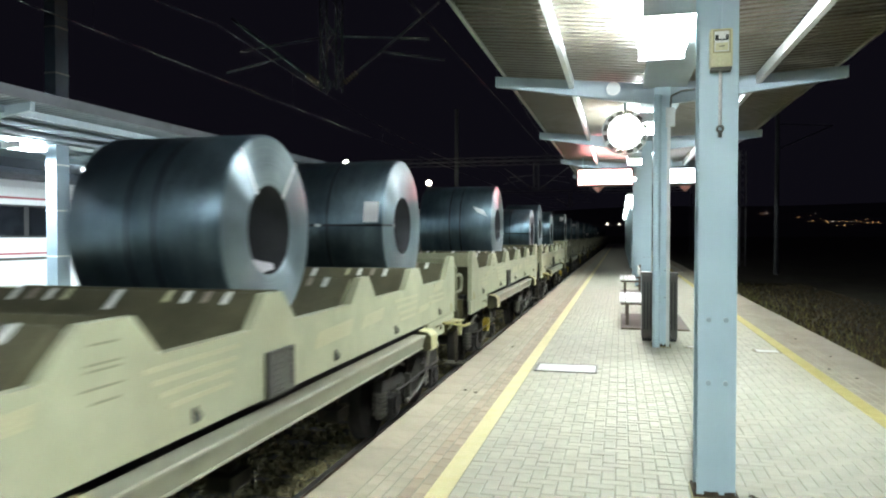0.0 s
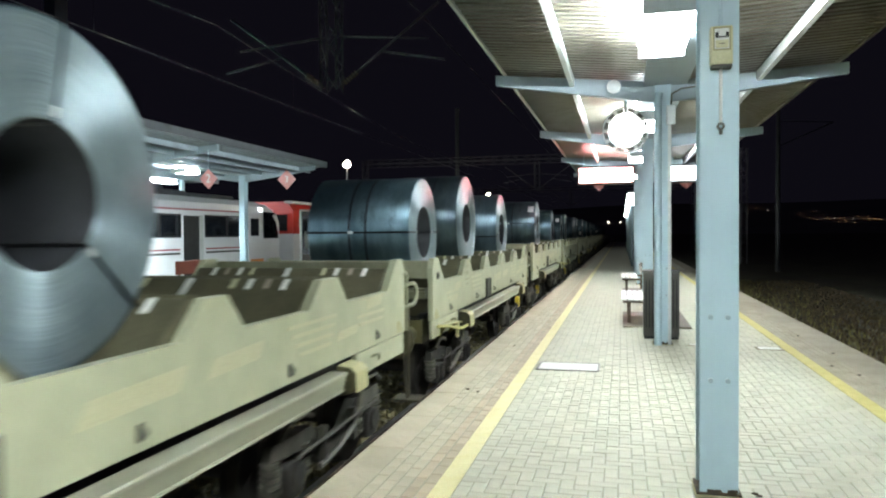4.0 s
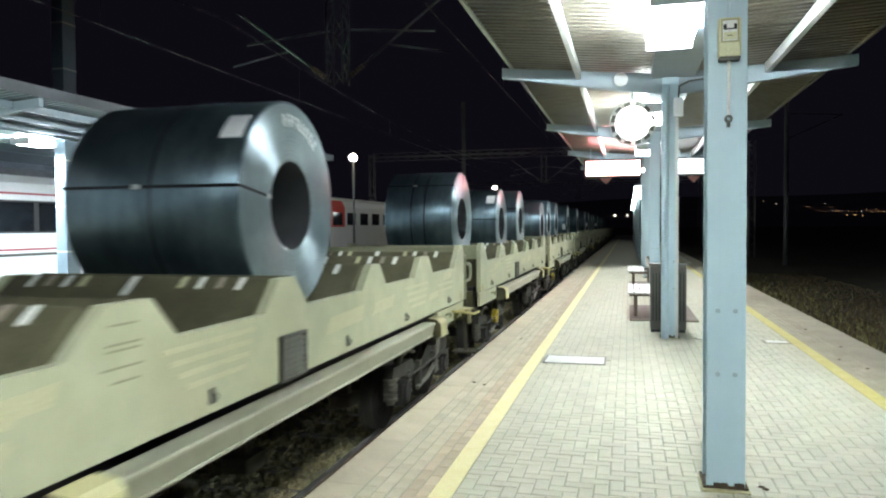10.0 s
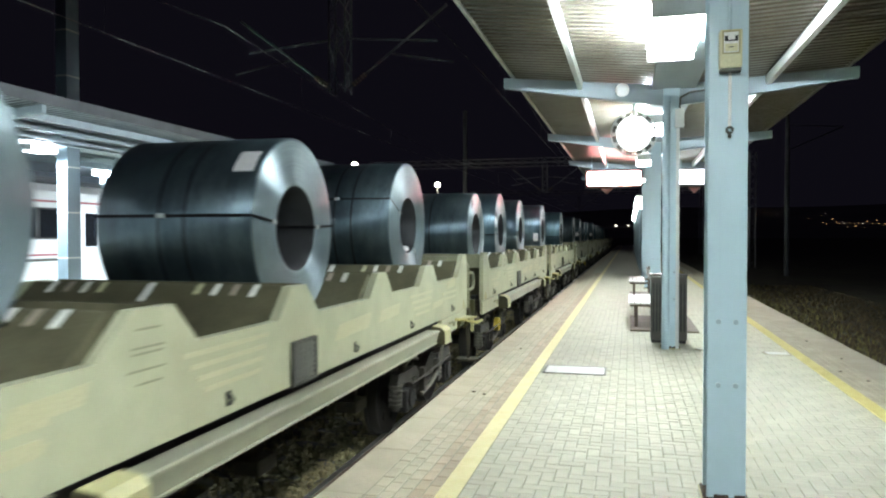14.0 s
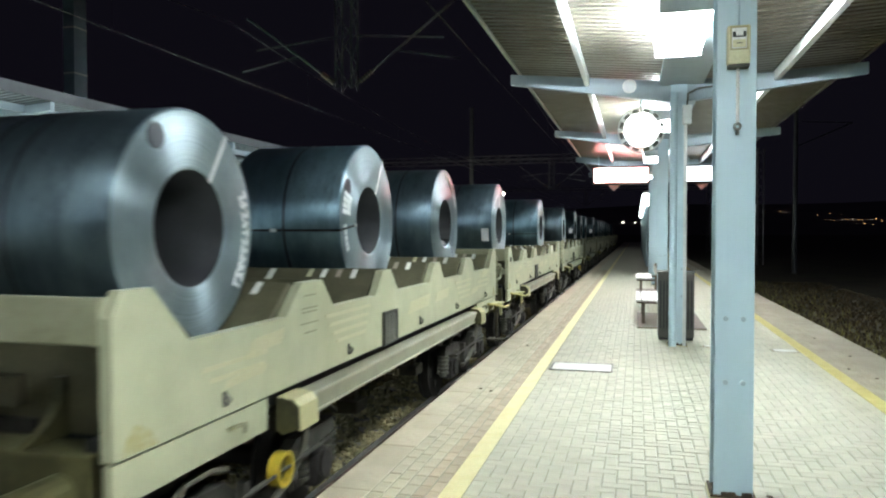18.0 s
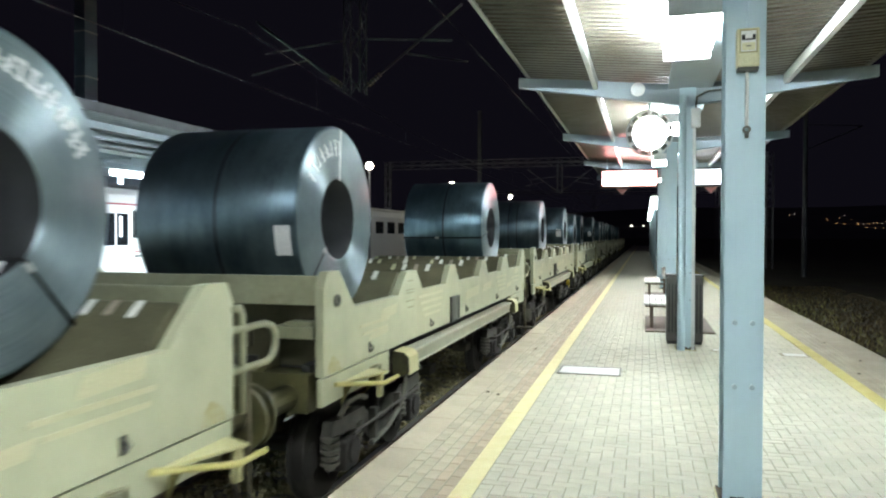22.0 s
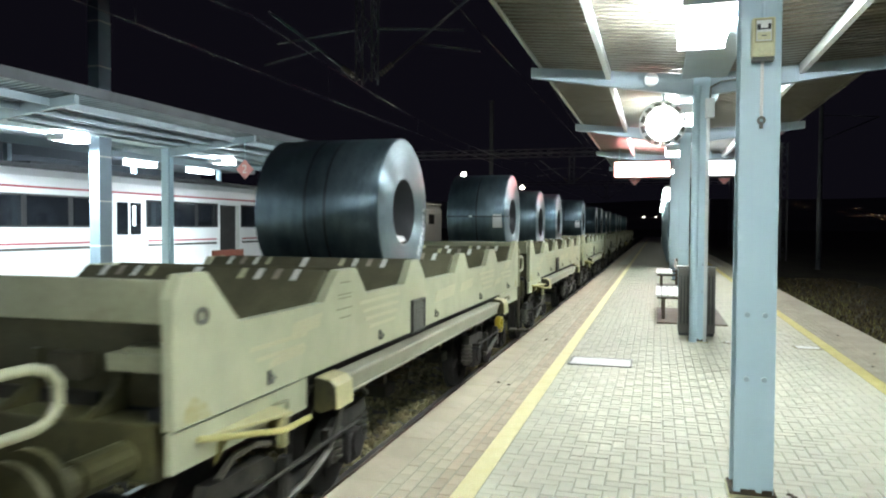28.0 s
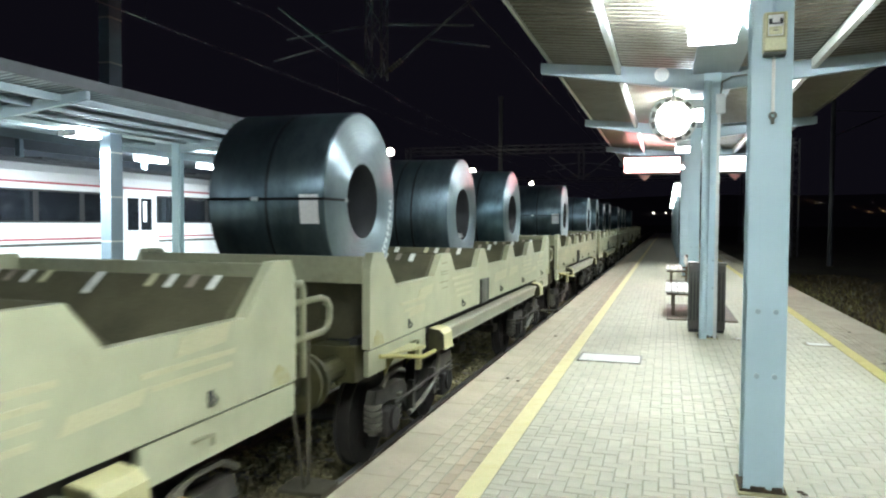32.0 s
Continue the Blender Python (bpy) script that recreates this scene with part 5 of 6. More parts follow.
def portal(y, x0, x1, zbeam, drops, metal):
    t = thing("overhead_portal", Matrix.Translation((0, y, 0)), "dark lattice portal over the tracks carrying the overhead line", "portal", "overhead line portals")
    for x in (x0, x1):
        part("mast", lattice(B(), (x, 0, GROUND), (x, 0, zbeam + 0.6), 0.45, 14), metal, t, "lattice mast")
    part("crossbeam", lattice(B(), (x0, 0, zbeam + 0.25), (x1, 0, zbeam + 0.25), 0.5, 34), metal, t, "lattice cross beam")
    for x, zb in drops:
        dp = part("drop_post", lattice(B(), (x, 0, zb), (x, 0, zbeam), 0.42, 6, 0.026), metal, t, "hanging lattice post")
        for s in (-1, 1):
            bm = B()
            rod(bm, (x + s * 0.2, 0, zb + 0.1), (x + s * 2.75, 0, zb + 2.0), 0.032, 8)
            rod(bm, (x + s * 0.2, 0, zb + 1.35), (x + s * 2.5, 0, zb + 1.15), 0.022, 6)
            rod(bm, (x + s * 1.3, 0, zb + 0.92), (x + s * 2.9, 0, zb + 0.62), 0.02, 6)
            part("cantilever", bm, metal, dp)
            bm = B()
            for i in range(5):
                p = Vector((x + s * (0.35 + 0.07 * i), 0, zb + 0.21 + 0.052 * i))
                rod(bm, p, p + Vector((s * 0.03, 0, 0.022)), 0.07, 8)
            part("insulator", bm, M_BENCHLEG, dp)
    return t


portal(16.9, -21.9, 14.0, 9.2, ((-7.0, 5.35),), M_MAST)
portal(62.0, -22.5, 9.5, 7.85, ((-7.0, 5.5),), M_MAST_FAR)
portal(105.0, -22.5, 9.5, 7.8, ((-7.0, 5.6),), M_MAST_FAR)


def catenary(x, label, metal):
    t = thing("overhead_wire", Matrix.Translation((x, 0, 0)), label, "wire", "overhead wires")
    spans = (-28.0, 16.9, 62.0, 105.0, 150.0, 200.0)
    part("contact_wire", rod(B(), (0, spans[0], 5.87), (0, spans[-1], 5.87), 0.009, 6), metal, t)
    for a, b in zip(spans, spans[1:]):
        pts = []
        for i in range(11):
            u = i / 10
            pts.append((0, a + (b - a) * u, 7.25 - 0.9 * 4 * u * (1 - u)))
        part("messenger_wire", pipe(B(), pts, 0.009, 6), metal, t)
        for p in pts[1:-1:2]:
            part("dropper", rod(B(), (0, p[1], 5.87), p, 0.004, 4), metal, t)


catenary(-10.2, "overhead contact wire above the middle track", M_WIRE)
catenary(TRACK, "overhead contact wire above the freight track", M_WIRE_UNLIT)

# tall mast between the tracks
t = thing("line_mast", Matrix.Translation((-14.2, 63.0, GROUND)), "tall grey steel mast beyond the far platform", "mast")
part("pole", box(B(), -0.16, 0.16, -0.16, 0.16, 0.0, 13.6, 0.02), M_MAST, t)
part("foot", box(B(), -0.35, 0.35, -0.35, 0.35, 0.0, 0.25, 0.02), M_CONCRETE, t)
part("cap", box(B(), -0.20, 0.20, -0.20, 0.20, 13.6, 13.68, 0.01), M_MAST, t)

# mast beyond the right-hand edge and distant lights
t = thing("line_mast", Matrix.Translation((9.7, 50.0, GROUND)), "tall dark line mast in the field", "mast")
bm = B()
rod(bm, (0, 0, 0), (0, 0, 11.0), 0.17, 10, 0.12)
part("pole", bm, M_MAST, t)
bm = B()
rod(bm, (0, 0, 8.0), (3.2, 0, 9.4), 0.04, 6)
rod(bm, (0, 0, 9.6), (3.2, 0, 9.4), 0.03, 6)
part("arm", bm, M_MAST, t)


def ridge(az):
    """Height of the hill's crest in a direction, in degrees from straight on."""
    return 54 + 4 * math.sin(az * 0.12) + 2.5 * math.sin(az * 0.32 + 1)


bm = B()
for i in range(240):
    p, q = -62 + 0.65 * i, -61.35 + 0.65 * i
    q = [bm.verts.new((r * math.sin(math.radians(az)), r * math.cos(math.radians(az)), z)) for az, r, z in ((p, 850, -6), (q, 850, -6), (q, 1500, ridge(q)), (p, 1500, ridge(p)))]
    bm.faces.new(q)
solid("backdrop_hill", bm, M_HILL, "black hillside on the night horizon", "hills", "structure")
rng = random.Random(7)
towns = []
for n, a0, a1, e0, spread, k in ((17, 12.9, 17.4, 0.87, 0.05, 0.9), (5, 8.7, 11.2, 1.50, 0.10, 0.8), (4, 12.3, 14.2, 1.30, 0.08, 0.7), (3, 14.5, 16.0, 0.62, 0.05, 0.9)):
    towns += [(a0 + (a1 - a0) * (i + rng.uniform(0.1, 0.9)) / n, e0 + rng.gauss(0, spread), k * rng.uniform(0.6, 1.2), rng.random() < 0.25) for i in range(n)]
for az, el, k, white in towns + [(1.1, 0.75, 3.2, True), (-1.0, 0.75, 4.4, True), (-0.1, 0.75, 3.2, True), (0.35, 0.7, 1.6, True)]:
    # each lamp stands on the hillside where its line of sight meets the slope
    rise = (ridge(az) + 6) / 650
    d = (850 * rise + 6 + EYE) / (rise - math.tan(math.radians(el))) - 3
    bm = B()
    bmesh.ops.create_icosphere(bm, subdivisions=1, radius=0.42 * k * d / 900)
    ob = solid("town_light", bm, G_TOWNW if white else G_TOWN, "small far lamp of the town at night", "light")
    tagged(ob, group="lights of the far town")
    ob.location = (d * math.sin(math.radians(az)), d * math.cos(math.radians(az)), EYE + d * math.tan(math.radians(el)))
# ---- platform furniture ----
P1 = POSTS[2]
t = thing("switch_box", Matrix.Translation((MID + 0.005, P1 - 0.13, 3.05)), "cream plastic switch box with pull rod on a post", "switch box")
body = part("case", box(B(), -0.07, 0.07, -0.085, 0.0, -0.14, 0.112, 0.012), M_CREAM, t)
bm = B()
for a, b, c, d in ((-0.056, 0.056, 0.092, 0.102), (-0.056, 0.056, -0.052, -0.042), (-0.056, -0.046, -0.042, 0.092), (0.046, 0.056, -0.042, 0.092)):
    box(bm, a, b, -0.090, -0.084, c, d)
part("bezel", bm, M_PLINTH, body, "darker bezel")
part("panel", box(B(), -0.045, 0.045, -0.088, -0.084, -0.041, 0.091, 0.002), M_WHITE, body)
part("switch", box(B(), -0.042, 0.042, -0.098, -0.089, 0.030, 0.066, 0.005), M_BLACK, body, "black rocker switch")
part("switch_label", box(B(), -0.022, 0.022, -0.102, -0.099, 0.038, 0.066), M_WHITE, body)
part("flap", box(B(), -0.040, 0.040, -0.095, -0.089, -0.036, 0.014, 0.004), M_CREAM, body, "cream lower flap")
part("flap_mark", box(B(), -0.016, 0.016, -0.0975, -0.0955, -0.012, -0.006), M_GRILLE, body)
part("base_cap", box(B(), -0.066, 0.066, -0.083, -0.002, -0.165, -0.141, 0.006), M_GRILLE, t)
bm = B()
rod(bm, (0, -0.03, -0.16), (0, -0.03, -0.52), 0.011, 8)
part("pull_rod", bm, M_WHITE, t)
bm = disc_ring(B(), 0.012, 0.026, -0.012, 0.012, 14, "y")
for v in bm.verts:
    v.co += Vector((0, -0.03, -0.545))
rod(bm, (0, -0.03, -0.57), (0, -0.03, -0.60), 0.012, 8)
part("pull_ring", bm, M_GRILLE, t)
bm = B()
pipe(bm, [(0, -0.02, 0.11), (0, -0.02, 0.4), (0.01, -0.012, 0.85), (0.0, -0.012, Z_MID - 3.06)], 0.011)
part("cable", bm, M_STEEL, t)

P2 = POSTS[3]
t = thing("downpipe", Matrix.Translation((MID - 0.08, P2 - 0.19, 0)), "round pale blue rainwater downpipe on a post", "downpipe")
bm = B()
pipe(bm, [(0, 0, 0.0), (0, 0, 3.85), (0.02, 0.04, 4.0)], 0.058, 14)
part("pipe", bm, M_STEEL, t)
for z in (0.5, 1.7, 2.9):
    bm = B()
    rod(bm, (0, 0, z), (0, 0, z + 0.04), 0.064, 14)
    part("clip", bm, M_STEEL, t)
t = thing("cable_duct", Matrix.Translation((MID + 0.10, P2 - 0.15, 0)), "grey cable duct with junction box on a post", "duct")
part("duct", box(B(), -0.025, 0.025, -0.02, 0.018, 0.0, 3.5, 0.005), M_PURLIN, t)
part("junction_box", box(B(), -0.05, 0.09, -0.07, 0.018, 3.5, 3.8, 0.01), M_PURLIN, t)
bm = B()
pipe(bm, [(0.02, -0.02, 3.8), (0.03, -0.03, 3.98), (0.18, -0.02, 4.06), (0.4, -0.02, 4.08)], 0.014)
part("cable", bm, M_GRILLE, t)

# clock with a ring of hour blocks
t = thing("station_clock", Matrix.Translation((0.07, 13.0, 3.57)), "round lit double-faced station clock hung under the canopy", "clock")
bm = B()
rod(bm, (0, -0.06, 0), (0, 0.06, 0), 0.29, 40)
part("face", bm, G_CLOCK, t, "glowing white dial")
bm = disc_ring(B(), 0.375, 0.395, -0.05, 0.05, 48, "y")
part("outer_ring", bm, M_PURLIN, t)
for k in range(12):
    a = k * math.pi / 6
    bm = box(B(), -0.022, 0.022, -0.05, 0.05, 0.288, 0.378)
    ob = part("hour_block", bm, M_WHITE, t)
    ob.matrix_basis = Matrix.Rotation(a, 4, "Y")
    bm = box(B(), -0.05, 0.05, -0.035, 0.035, 0.318, 0.366)
    ob = part("dark_segment", bm, M_GRILLE, t)
    ob.matrix_basis = Matrix.Rotation(a + math.pi / 12, 4, "Y")
bm = B()
rod(bm, (0, 0, 0.39), (0, 0, roof_z(-1, 0.2) - 3.57 + 0.03), 0.025, 10)
part("hanger", bm, M_STEEL, t)

# loudspeaker on the beam
t = thing("loudspeaker", Matrix.Translation((-0.12, P2 - 0.06, 4.14)), "round white loudspeaker fixed to a canopy beam", "loudspeaker")
bm = B()
rod(bm, (0, 0, 0), (0, -0.12, 0), 0.085, 24, 0.11)
part("horn", bm, M_SEAT, t)
bm = B()
rod(bm, (0, -0.121, 0), (0, -0.128, 0), 0.09, 24)
part("mesh", bm, M_PURLIN, t)

# passenger information displays
for x0, x1, mat, label in ((-1.45, 0.42, G_RED, "platform display glowing red under the canopy"), (1.45, 2.75, G_BLUE, "platform display glowing white under the canopy")):
    xm = (x0 + x1) / 2
    t = thing("information_display", Matrix.Translation((xm, 25.2, 3.42)), label, "display", "platform displays")
    hw = (x1 - x0) / 2
    part("case", box(B(), -hw, hw, -0.10, 0.10, 0.0, 0.62, 0.02), M_BIN, t)
    part("screen", box(B(), -hw + 0.06, hw - 0.06, -0.108, -0.10, 0.08, 0.55), mat, t, "glowing screen")
    for x in (-hw + 0.2, hw - 0.2):
        bm = B()
        s = -1 if xm + x < MID else 1
        top = roof_z(s, abs(xm + x - MID) / HALF) - 3.42 + 0.03
        rod(bm, (x, 0, 0.6), (x, 0, top), 0.02, 8)
        part("hanger", bm, M_STEEL, t)

# lamp posts on the open end of the platform
for i, y in enumerate((39.5, 44.0, 49.0, 55.0, 62.0, 71.0, 84.0)):
    t = thing("platform_lamp_post", Matrix.Translation((MID - 0.1, y, 0)), "lamp post with a bright white head on the open platform", "lamp post", "platform lamp posts")
    part("pole", rod(B(), (0, 0, 0), (0, 0, 3.9), 0.06, 10, 0.045), M_STEEL, t)
    part("bracket", rod(B(), (0, 0, 3.87), (0, -0.35, 3.97), 0.03, 8), M_STEEL, t)
    part("head", box(B(), -0.22, 0.22, -0.62, -0.22, 3.82, 3.95, 0.02), M_PURLIN, t)
    part("diffuser", box(B(), -0.26, 0.26, -0.66, -0.18, 3.5, 3.82, 0.08), G_POST, t, "glowing white head")

# litter bins behind the second post
for x0, x1 in ((0.355, 0.60), (0.69, 0.935)):
    t = thing("litter_bin", Matrix.Translation(((x0 + x1) / 2, 12.78, 0)), "tall brown steel litter bin with slotted front", "bin", "litter bins")
    hw = (x1 - x0) / 2
    part("body", box(B(), -hw, hw, -0.16, 0.16, 0.05, 1.12, 0.015), M_BIN, t)
    part("plinth", box(B(), -hw + 0.015, hw - 0.015, -0.145, 0.145, 0.0, 0.05), M_BLACK, t)
    part("lid", box(B(), -hw - 0.01, hw + 0.01, -0.17, 0.17, 1.12, 1.16, 0.01), M_BIN, t)
    for i in range(4):
        x = -hw + 0.045 + i * (2 * hw - 0.09) / 3
        part("slot", box(B(), x - 0.009, x + 0.009, -0.164, -0.159, 0.2, 1.0), M_BLACK, t)


def bench(y0, y1):
    t = thing("platform_bench", Matrix.Translation((MID, (y0 + y1) / 2, 0)), "double-sided bench with pale slatted seats and brown frame", "bench", "platform benches")
    h2 = (y1 - y0) / 2
    for s in (-1, 1):
        for i in range(4 if s < 0 else 2):
            x = s * (0.20 + 0.115 * i)
            part("seat_slat", box(B(), min(x, x + s * 0.1), max(x, x + s * 0.1), -h2, h2, 0.475, 0.515, 0.008), M_SEAT, t)
        for z in (0.60, 0.73):
            part("back_slat", box(B(), s * 0.10 - 0.015, s * 0.10 + 0.015, -h2, h2, z, z + 0.09, 0.006), M_SEAT, t)
    # Thin dark brown slab on the ground, slightly longer than the seats.
    part("base_slab", box(B(), -0.62, 0.62, -h2 - 0.3, h2 + 0.15, 0.001, 0.03, 0.006), M_BENCHLEG, t, "thin dark brown slab under the bench")
    for y in (-h2 + 0.25, h2 - 0.25):
        bm = box(B(), -0.62, 0.42, y - 0.03, y + 0.03, 0.42, 0.474)
        box(bm, -0.08, 0.08, y - 0.03, y + 0.03, 0.0, 0.85)
        for x in (-0.5, 0.36):
            box(bm, x - 0.03, x + 0.03, y - 0.03, y + 0.03, 0.0, 0.42)
        part("frame", bm, M_BENCHLEG, t)


bench(14.35, 16.5)
bench(21.2, 23.6)

# covers let into the paving
for x0, x1, y0, y1, label in ((-1.10, -0.29, 9.52, 10.08, "pale steel access cover let into the paving"), (2.02, 2.38, 11.8, 12.1, "small pale cover let into the paving"), (1.03, 1.2, 12.02, 12.2, "small pale cover let into the paving")):
    t = thing("access_cover", Matrix.Translation(((x0 + x1) / 2, (y0 + y1) / 2, 0.0)), label, "cover", "covers in the paving")
    hx, hy = (x1 - x0) / 2, (y1 - y0) / 2
    bm = B()
    for a in (box(bm, -hx, hx, -hy, -hy + 0.012, -0.01, 0.007), box(bm, -hx, hx, hy - 0.02, hy, -0.01, 0.007), box(bm, -hx, -hx + 0.02, -hy + 0.02, hy - 0.02, -0.01, 0.007), box(bm, hx - 0.02, hx, -hy + 0.02, hy - 0.02, -0.01, 0.007)):
        pass
    part("frame", bm, M_BIN if hx > 0.3 else M_COPING_DIM, t)
    part("plate", box(B(), -hx + 0.025, hx - 0.025, -hy + 0.025, hy - 0.025, -0.01, 0.006, 0.002), M_SEAT, t)

# ---- ballast, weeds, litter ----


def joined(name, verts, faces, mat, label, category):
    me = bpy.data.meshes.new(name)
    me.from_pydata(verts, [], faces)
    me.materials.append(mat)
    return tagged(new(name, me), label, category, "", "stuff")


def stones(name, n, x0, x1, y0, y1, size, label, seed, mat):
    r = random.Random(seed)
    V, F = [], []
    for i in range(n):
        x, y, k = r.uniform(x0, x1), y0 + (y1 - y0) * r.random() ** 1.6, r.uniform(0.5, 1.0) * size
        o = len(V)
        ring = [2 * math.pi * (j + r.uniform(-0.3, 0.3)) / 5 for j in range(5)]
        V += [(x + k * math.cos(a), y + k * math.sin(a), GROUND - 0.01) for a in ring]
        V += [(x + k * 0.7 * math.cos(a + 0.2), y + k * 0.7 * math.sin(a + 0.2), GROUND + 0.045 + k * r.uniform(0.6, 1.2)) for a in ring]
        F += [(o + j, o + (j + 1) % 5, o + 5 + (j + 1) % 5, o + 5 + j) for j in range(5)] + [tuple(o + 5 + j for j in range(5))]
    return joined(name, V, F, mat, label, "gravel")


stones("ballast", 13000, -4.9, EDGE_L - 0.0, 2.5, 24, 0.056, "brown ballast stones between the rails and the platform", 3, M_STONE)
stones("gravel", 7000, EDGE_R + 0.02, 9.0, 7.0, 40, 0.05, "dark gravel beside the platform", 4, M_GRAVEL)
stones("far_ballast", 2500, -9.6, -5.0, 6.0, 24, 0.055, "dark ballast between the tracks", 5, M_STONE)
r = random.Random(9)
V, F = [], []
for i in range(8200):
    x, y = EDGE_R + 0.05 + abs(r.gauss(0, 0.4 if i % 2 else 1.5)), 6.5 + 34 * r.random() ** 1.5
    k = r.uniform(0.06, 0.24)
    for j in range(3):
        a, o = r.uniform(0, 6.28), len(V)
        dx, dy = math.cos(a) * k * 0.6, math.sin(a) * k * 0.6
        V += [(x - dy * 0.08, y + dx * 0.08, GROUND), (x + dy * 0.08, y - dx * 0.08, GROUND), (x + dx, y + dy, GROUND + k)]
        F.append((o, o + 1, o + 2))
joined("weeds", V, F, M_WEED, "dry weeds on the gravel beside the platform", "grass")
for i in range(9):
    x, y = ((2.7, 10.5), (2.86, 9.9), (3.0, 11.6), (-1.72, 8.1), (-1.58, 8.0), (0.88, 5.26), (0.9, 5.22), (2.92, 13.4), (-1.66, 11.4))[i]
    bm = B()
    bmesh.ops.create_icosphere(bm, subdivisions=1, radius=0.018, matrix=Matrix.LocRotScale((0, 0, 0), None, (1.4, 1.0, 0.5)))
    ob = solid("dead_leaf", bm, M_RUST, "small dark dead leaf on the paving", "leaf")
    tagged(ob, group="dead leaves")
    ob.location = (x, y, 0.012)

# ---- paving, last ----


def paver_mesh(lx, ly, mat, name="paver"):
    c = 0.006
    g = 0.0035
    x, y = lx / 2 - g, ly / 2 - g
    V = [(-x, -y, -0.05), (x, -y, -0.05), (x, y, -0.05), (-x, y, -0.05), (-x, -y, -c), (x, -y, -c), (x, y, -c), (-x, y, -c),
         (-x + c, -y + c, 0), (x - c, -y + c, 0), (x - c, y - c, 0), (-x + c, y - c, 0)]
    F = [(8, 9, 10, 11)] + [(a + i, a + (i + 1) % 4, a + 4 + (i + 1) % 4, a + 4 + i) for a in (0, 4) for i in range(4)]
    me = bpy.data.meshes.new(name)
    me.from_pydata(V, [], F)
    me.materials.append(mat)
    return me, np.array(V), F


def lay(cells, near, mat, bed, label):
    """Lays pavers (x, y, lx, ly); those for which near() holds are parts of their own, the rest one part."""
    r = random.Random(5)
    made, V, F, n = {}, [], [], 0
    for x, y, lx, ly in cells:
        key = (round(lx, 3), round(ly, 3))
        if key not in made:
            made[key] = paver_mesh(lx, ly, mat)
        me, v, f = made[key]
        dz = r.uniform(-0.0022, 0.0022)
        if near(x, y):
            ob = new("paver", me)
            ob.parent = bed
            ob.location = (x, y, dz)
        else:
            V.append(v + (x, y, dz))
            F += [tuple(i + n for i in q) for q in f]
            n += len(v)
    if V:
        me = bpy.data.meshes.new("paving")
        me.from_pydata(np.concatenate(V).tolist(), [], F)
        me.materials.append(mat)
        ob = new("paving", me)
        ob.parent = bed
        tagged(ob, label, kind="stuff")


COVERS = ((-1.10, -0.29, 9.52, 10.08), (2.02, 2.38, 11.8, 12.1), (1.03, 1.2, 12.02, 12.2))


def clear(x, y, lx, ly):
    return all(not (a + 0.01 < x < b - 0.01 and c + 0.01 < y < d - 0.01) for a, b, c, d in COVERS)


bed = box(B(), EDGE_L + 0.02, EDGE_R - 0.02, -7.06, 36.0, -0.058, -0.006)
bed = part("bedding", bed, M_JOINT, plat)
u = 0.1
F_X0, F_X1 = -1.14, 2.40
field = []
nx = round((F_X1 - F_X0) / u)
ux = (F_X1 - F_X0) / nx
for j in range(425):
    for i in range(-1, nx):
        c = (i - j) % 4
        y = -6.5 + j * u
        if c == 0 and i >= 0:
            w = 2 if i + 1 < nx else 1
            field.append((F_X0 + (i + w / 2) * ux, y + u / 2, w * ux, u))
        elif c == 0 and i == -1:
            field.append((F_X0 + ux / 2, y + u / 2, ux, u))
        elif c == 3 and i >= 0:
            field.append((F_X0 + (i + 0.5) * ux, y + u, ux, 2 * u))
field = [q for q in field if clear(*q)]
lay(field, lambda x, y: 3.75 < y < 5.75 and -1.12 < x < 1.85, M_PAVER, bed, "pale herringbone block paving")
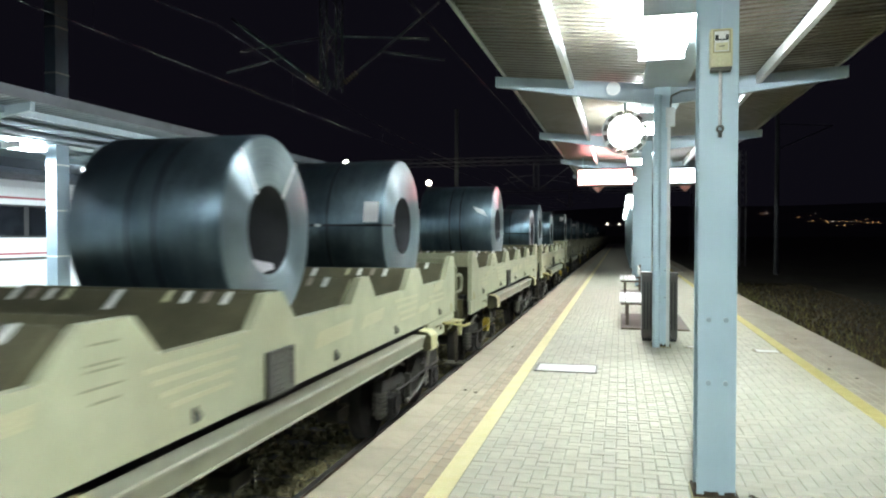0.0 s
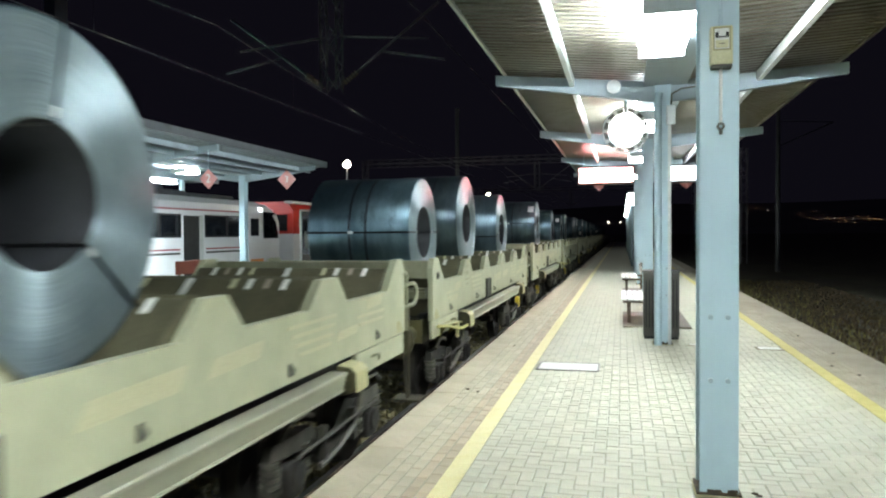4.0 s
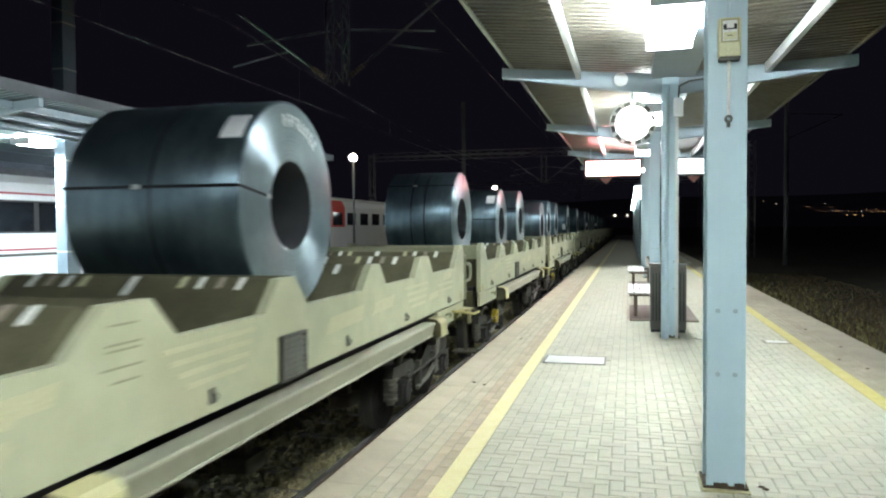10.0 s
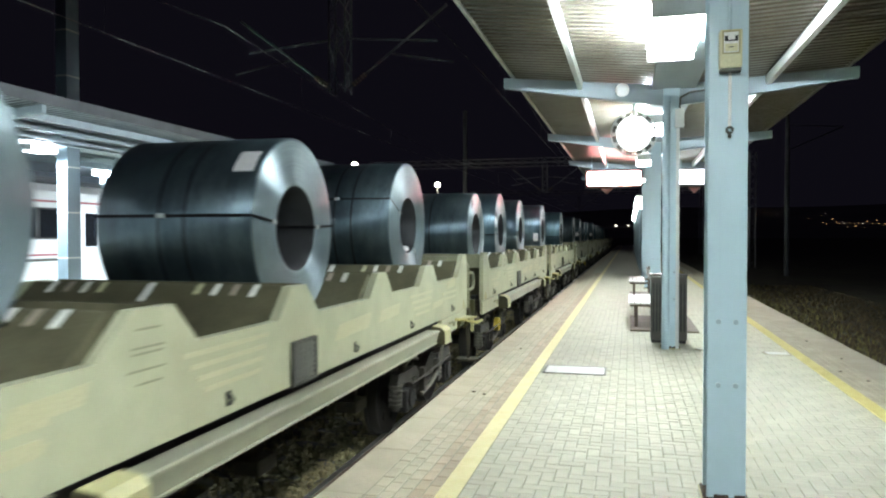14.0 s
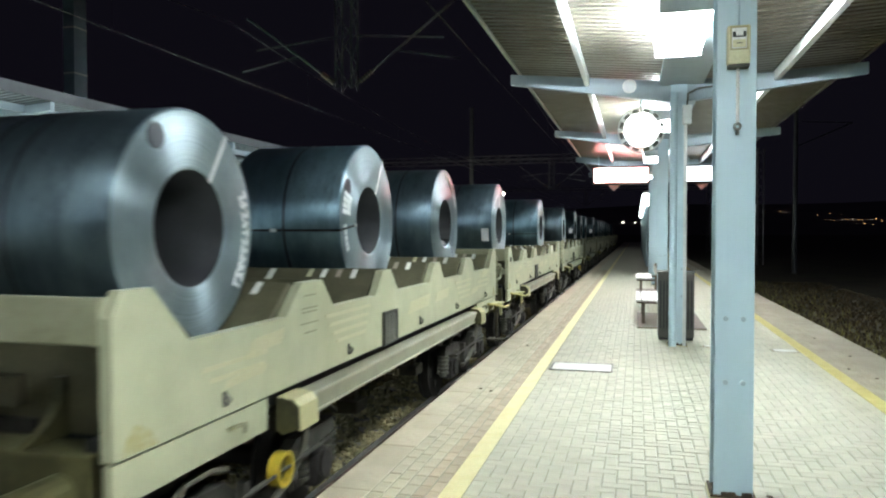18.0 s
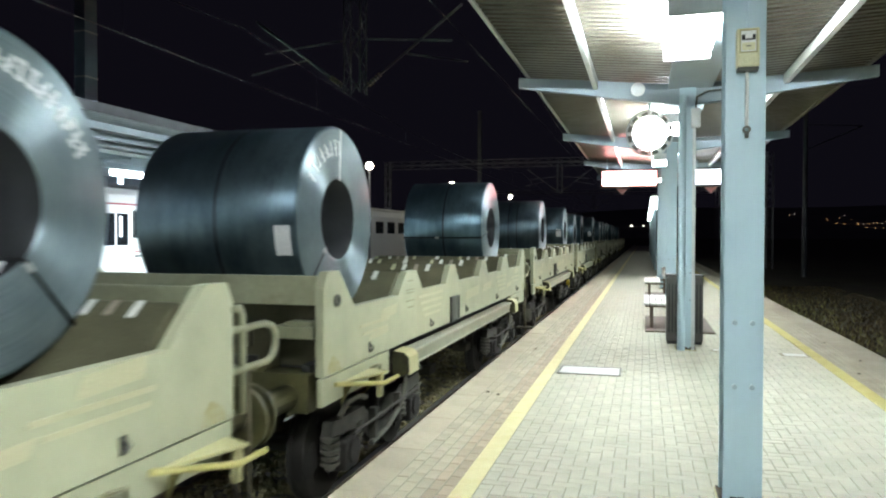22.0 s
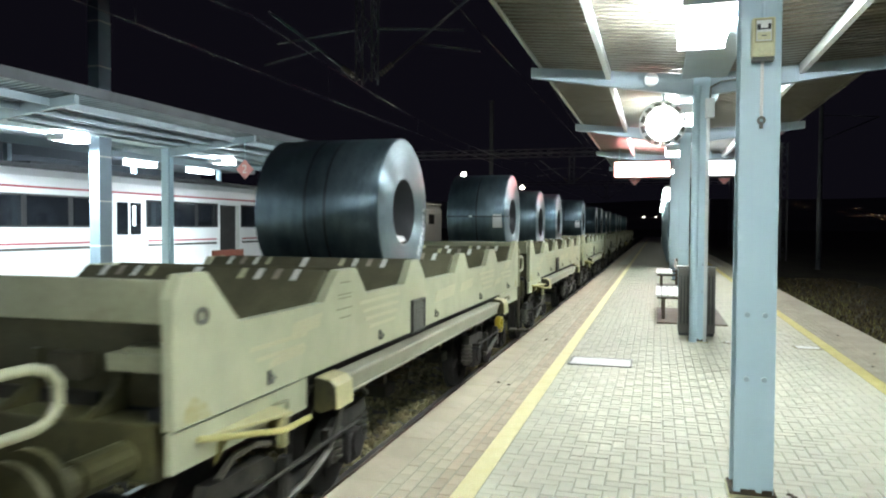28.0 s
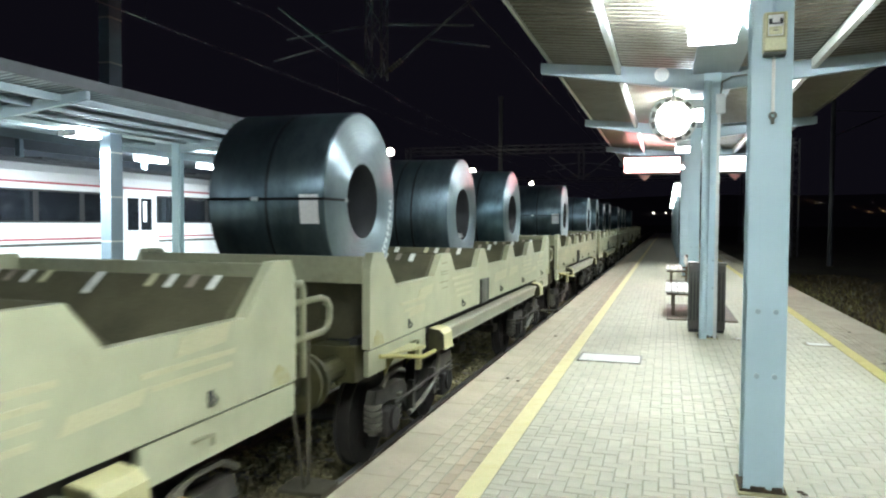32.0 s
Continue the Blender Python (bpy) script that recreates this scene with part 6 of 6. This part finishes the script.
for x0, x1, mat, label in ((-1.48, -1.30, M_PAVER_RED, "band of reddish paving blocks"), (2.57, 2.75, M_COPING_DIM, "band of pale paving blocks"), (-1.78, -1.48, M_PAVER_PALE, "band of pale pinkish paving blocks"), (2.75, 2.95, M_COPING_DIM, "band of pale paving blocks")):
    k = max(1, round((x1 - x0) / 0.1))
    w = (x1 - x0) / k
    cells = [(x0 + (i + 0.5) * w, -6.5 + 0.2 * j + 0.1 + 0.1 * (i % 2), w, 0.2) for i in range(k) for j in range(211)]
    lay(cells, lambda x, y: 3.0 < y < 6.5 and x < 0, mat, bed, label)
for x0, x1, mat in ((EDGE_L, -1.78, M_COPING), (2.95, EDGE_R, M_COPING_DIM)):
    lay([((x0 + x1) / 2, -7.06 + 1.07 * j + 0.535, x1 - x0, 1.07) for j in range(139)], lambda x, y: y < 34, mat, bed, "pale coping stones")
for x0, x1, mat in ((-1.30, -1.14, M_YELLOW), (2.40, 2.57, M_OCHRE)):
    part("yellow_line", box(B(), x0 + 0.004, x1 - 0.004, -7.06, 140, -0.05, 0.002), mat, plat, "worn yellow safety line")
part("plain_paving", box(B(), EDGE_L + 0.33, EDGE_R - 0.33, 36.0, 142, -0.055, -0.003), M_PAVER, plat)
part("plain_paving", box(B(), EDGE_L, EDGE_R, -14, -7.06, -0.055, 0.0), M_PAVER, plat)


def motions():
    """The train runs in and slows; its wheels roll."""
    step = [i * 0.5 for i in range(65)]
    for k, w in enumerate(WAGONS):
        at = w.location.copy()
        walk(w, [(t, Matrix.Translation((at.x, at.y - travelled(t), at.z))) for t in step])
    for c, w, off in COIL_OBS:
        at = c.location.copy()
        walk(c, [(t, Matrix.Translation((at.x, FRONT0 + PITCH * WAGONS.index(w) + off.y - travelled(t), at.z))) for t in step])
    fine = [i / 6 for i in range(193)]
    for w in WAGONS:
        for ws in [o for o in w.children if o.name.startswith("wheelset")]:
            at = ws.location.copy()
            walk(ws, [(t, Matrix.Translation(at) @ Matrix.Rotation(travelled(t) / 0.45, 4, "X")) for t in fine])


motions()
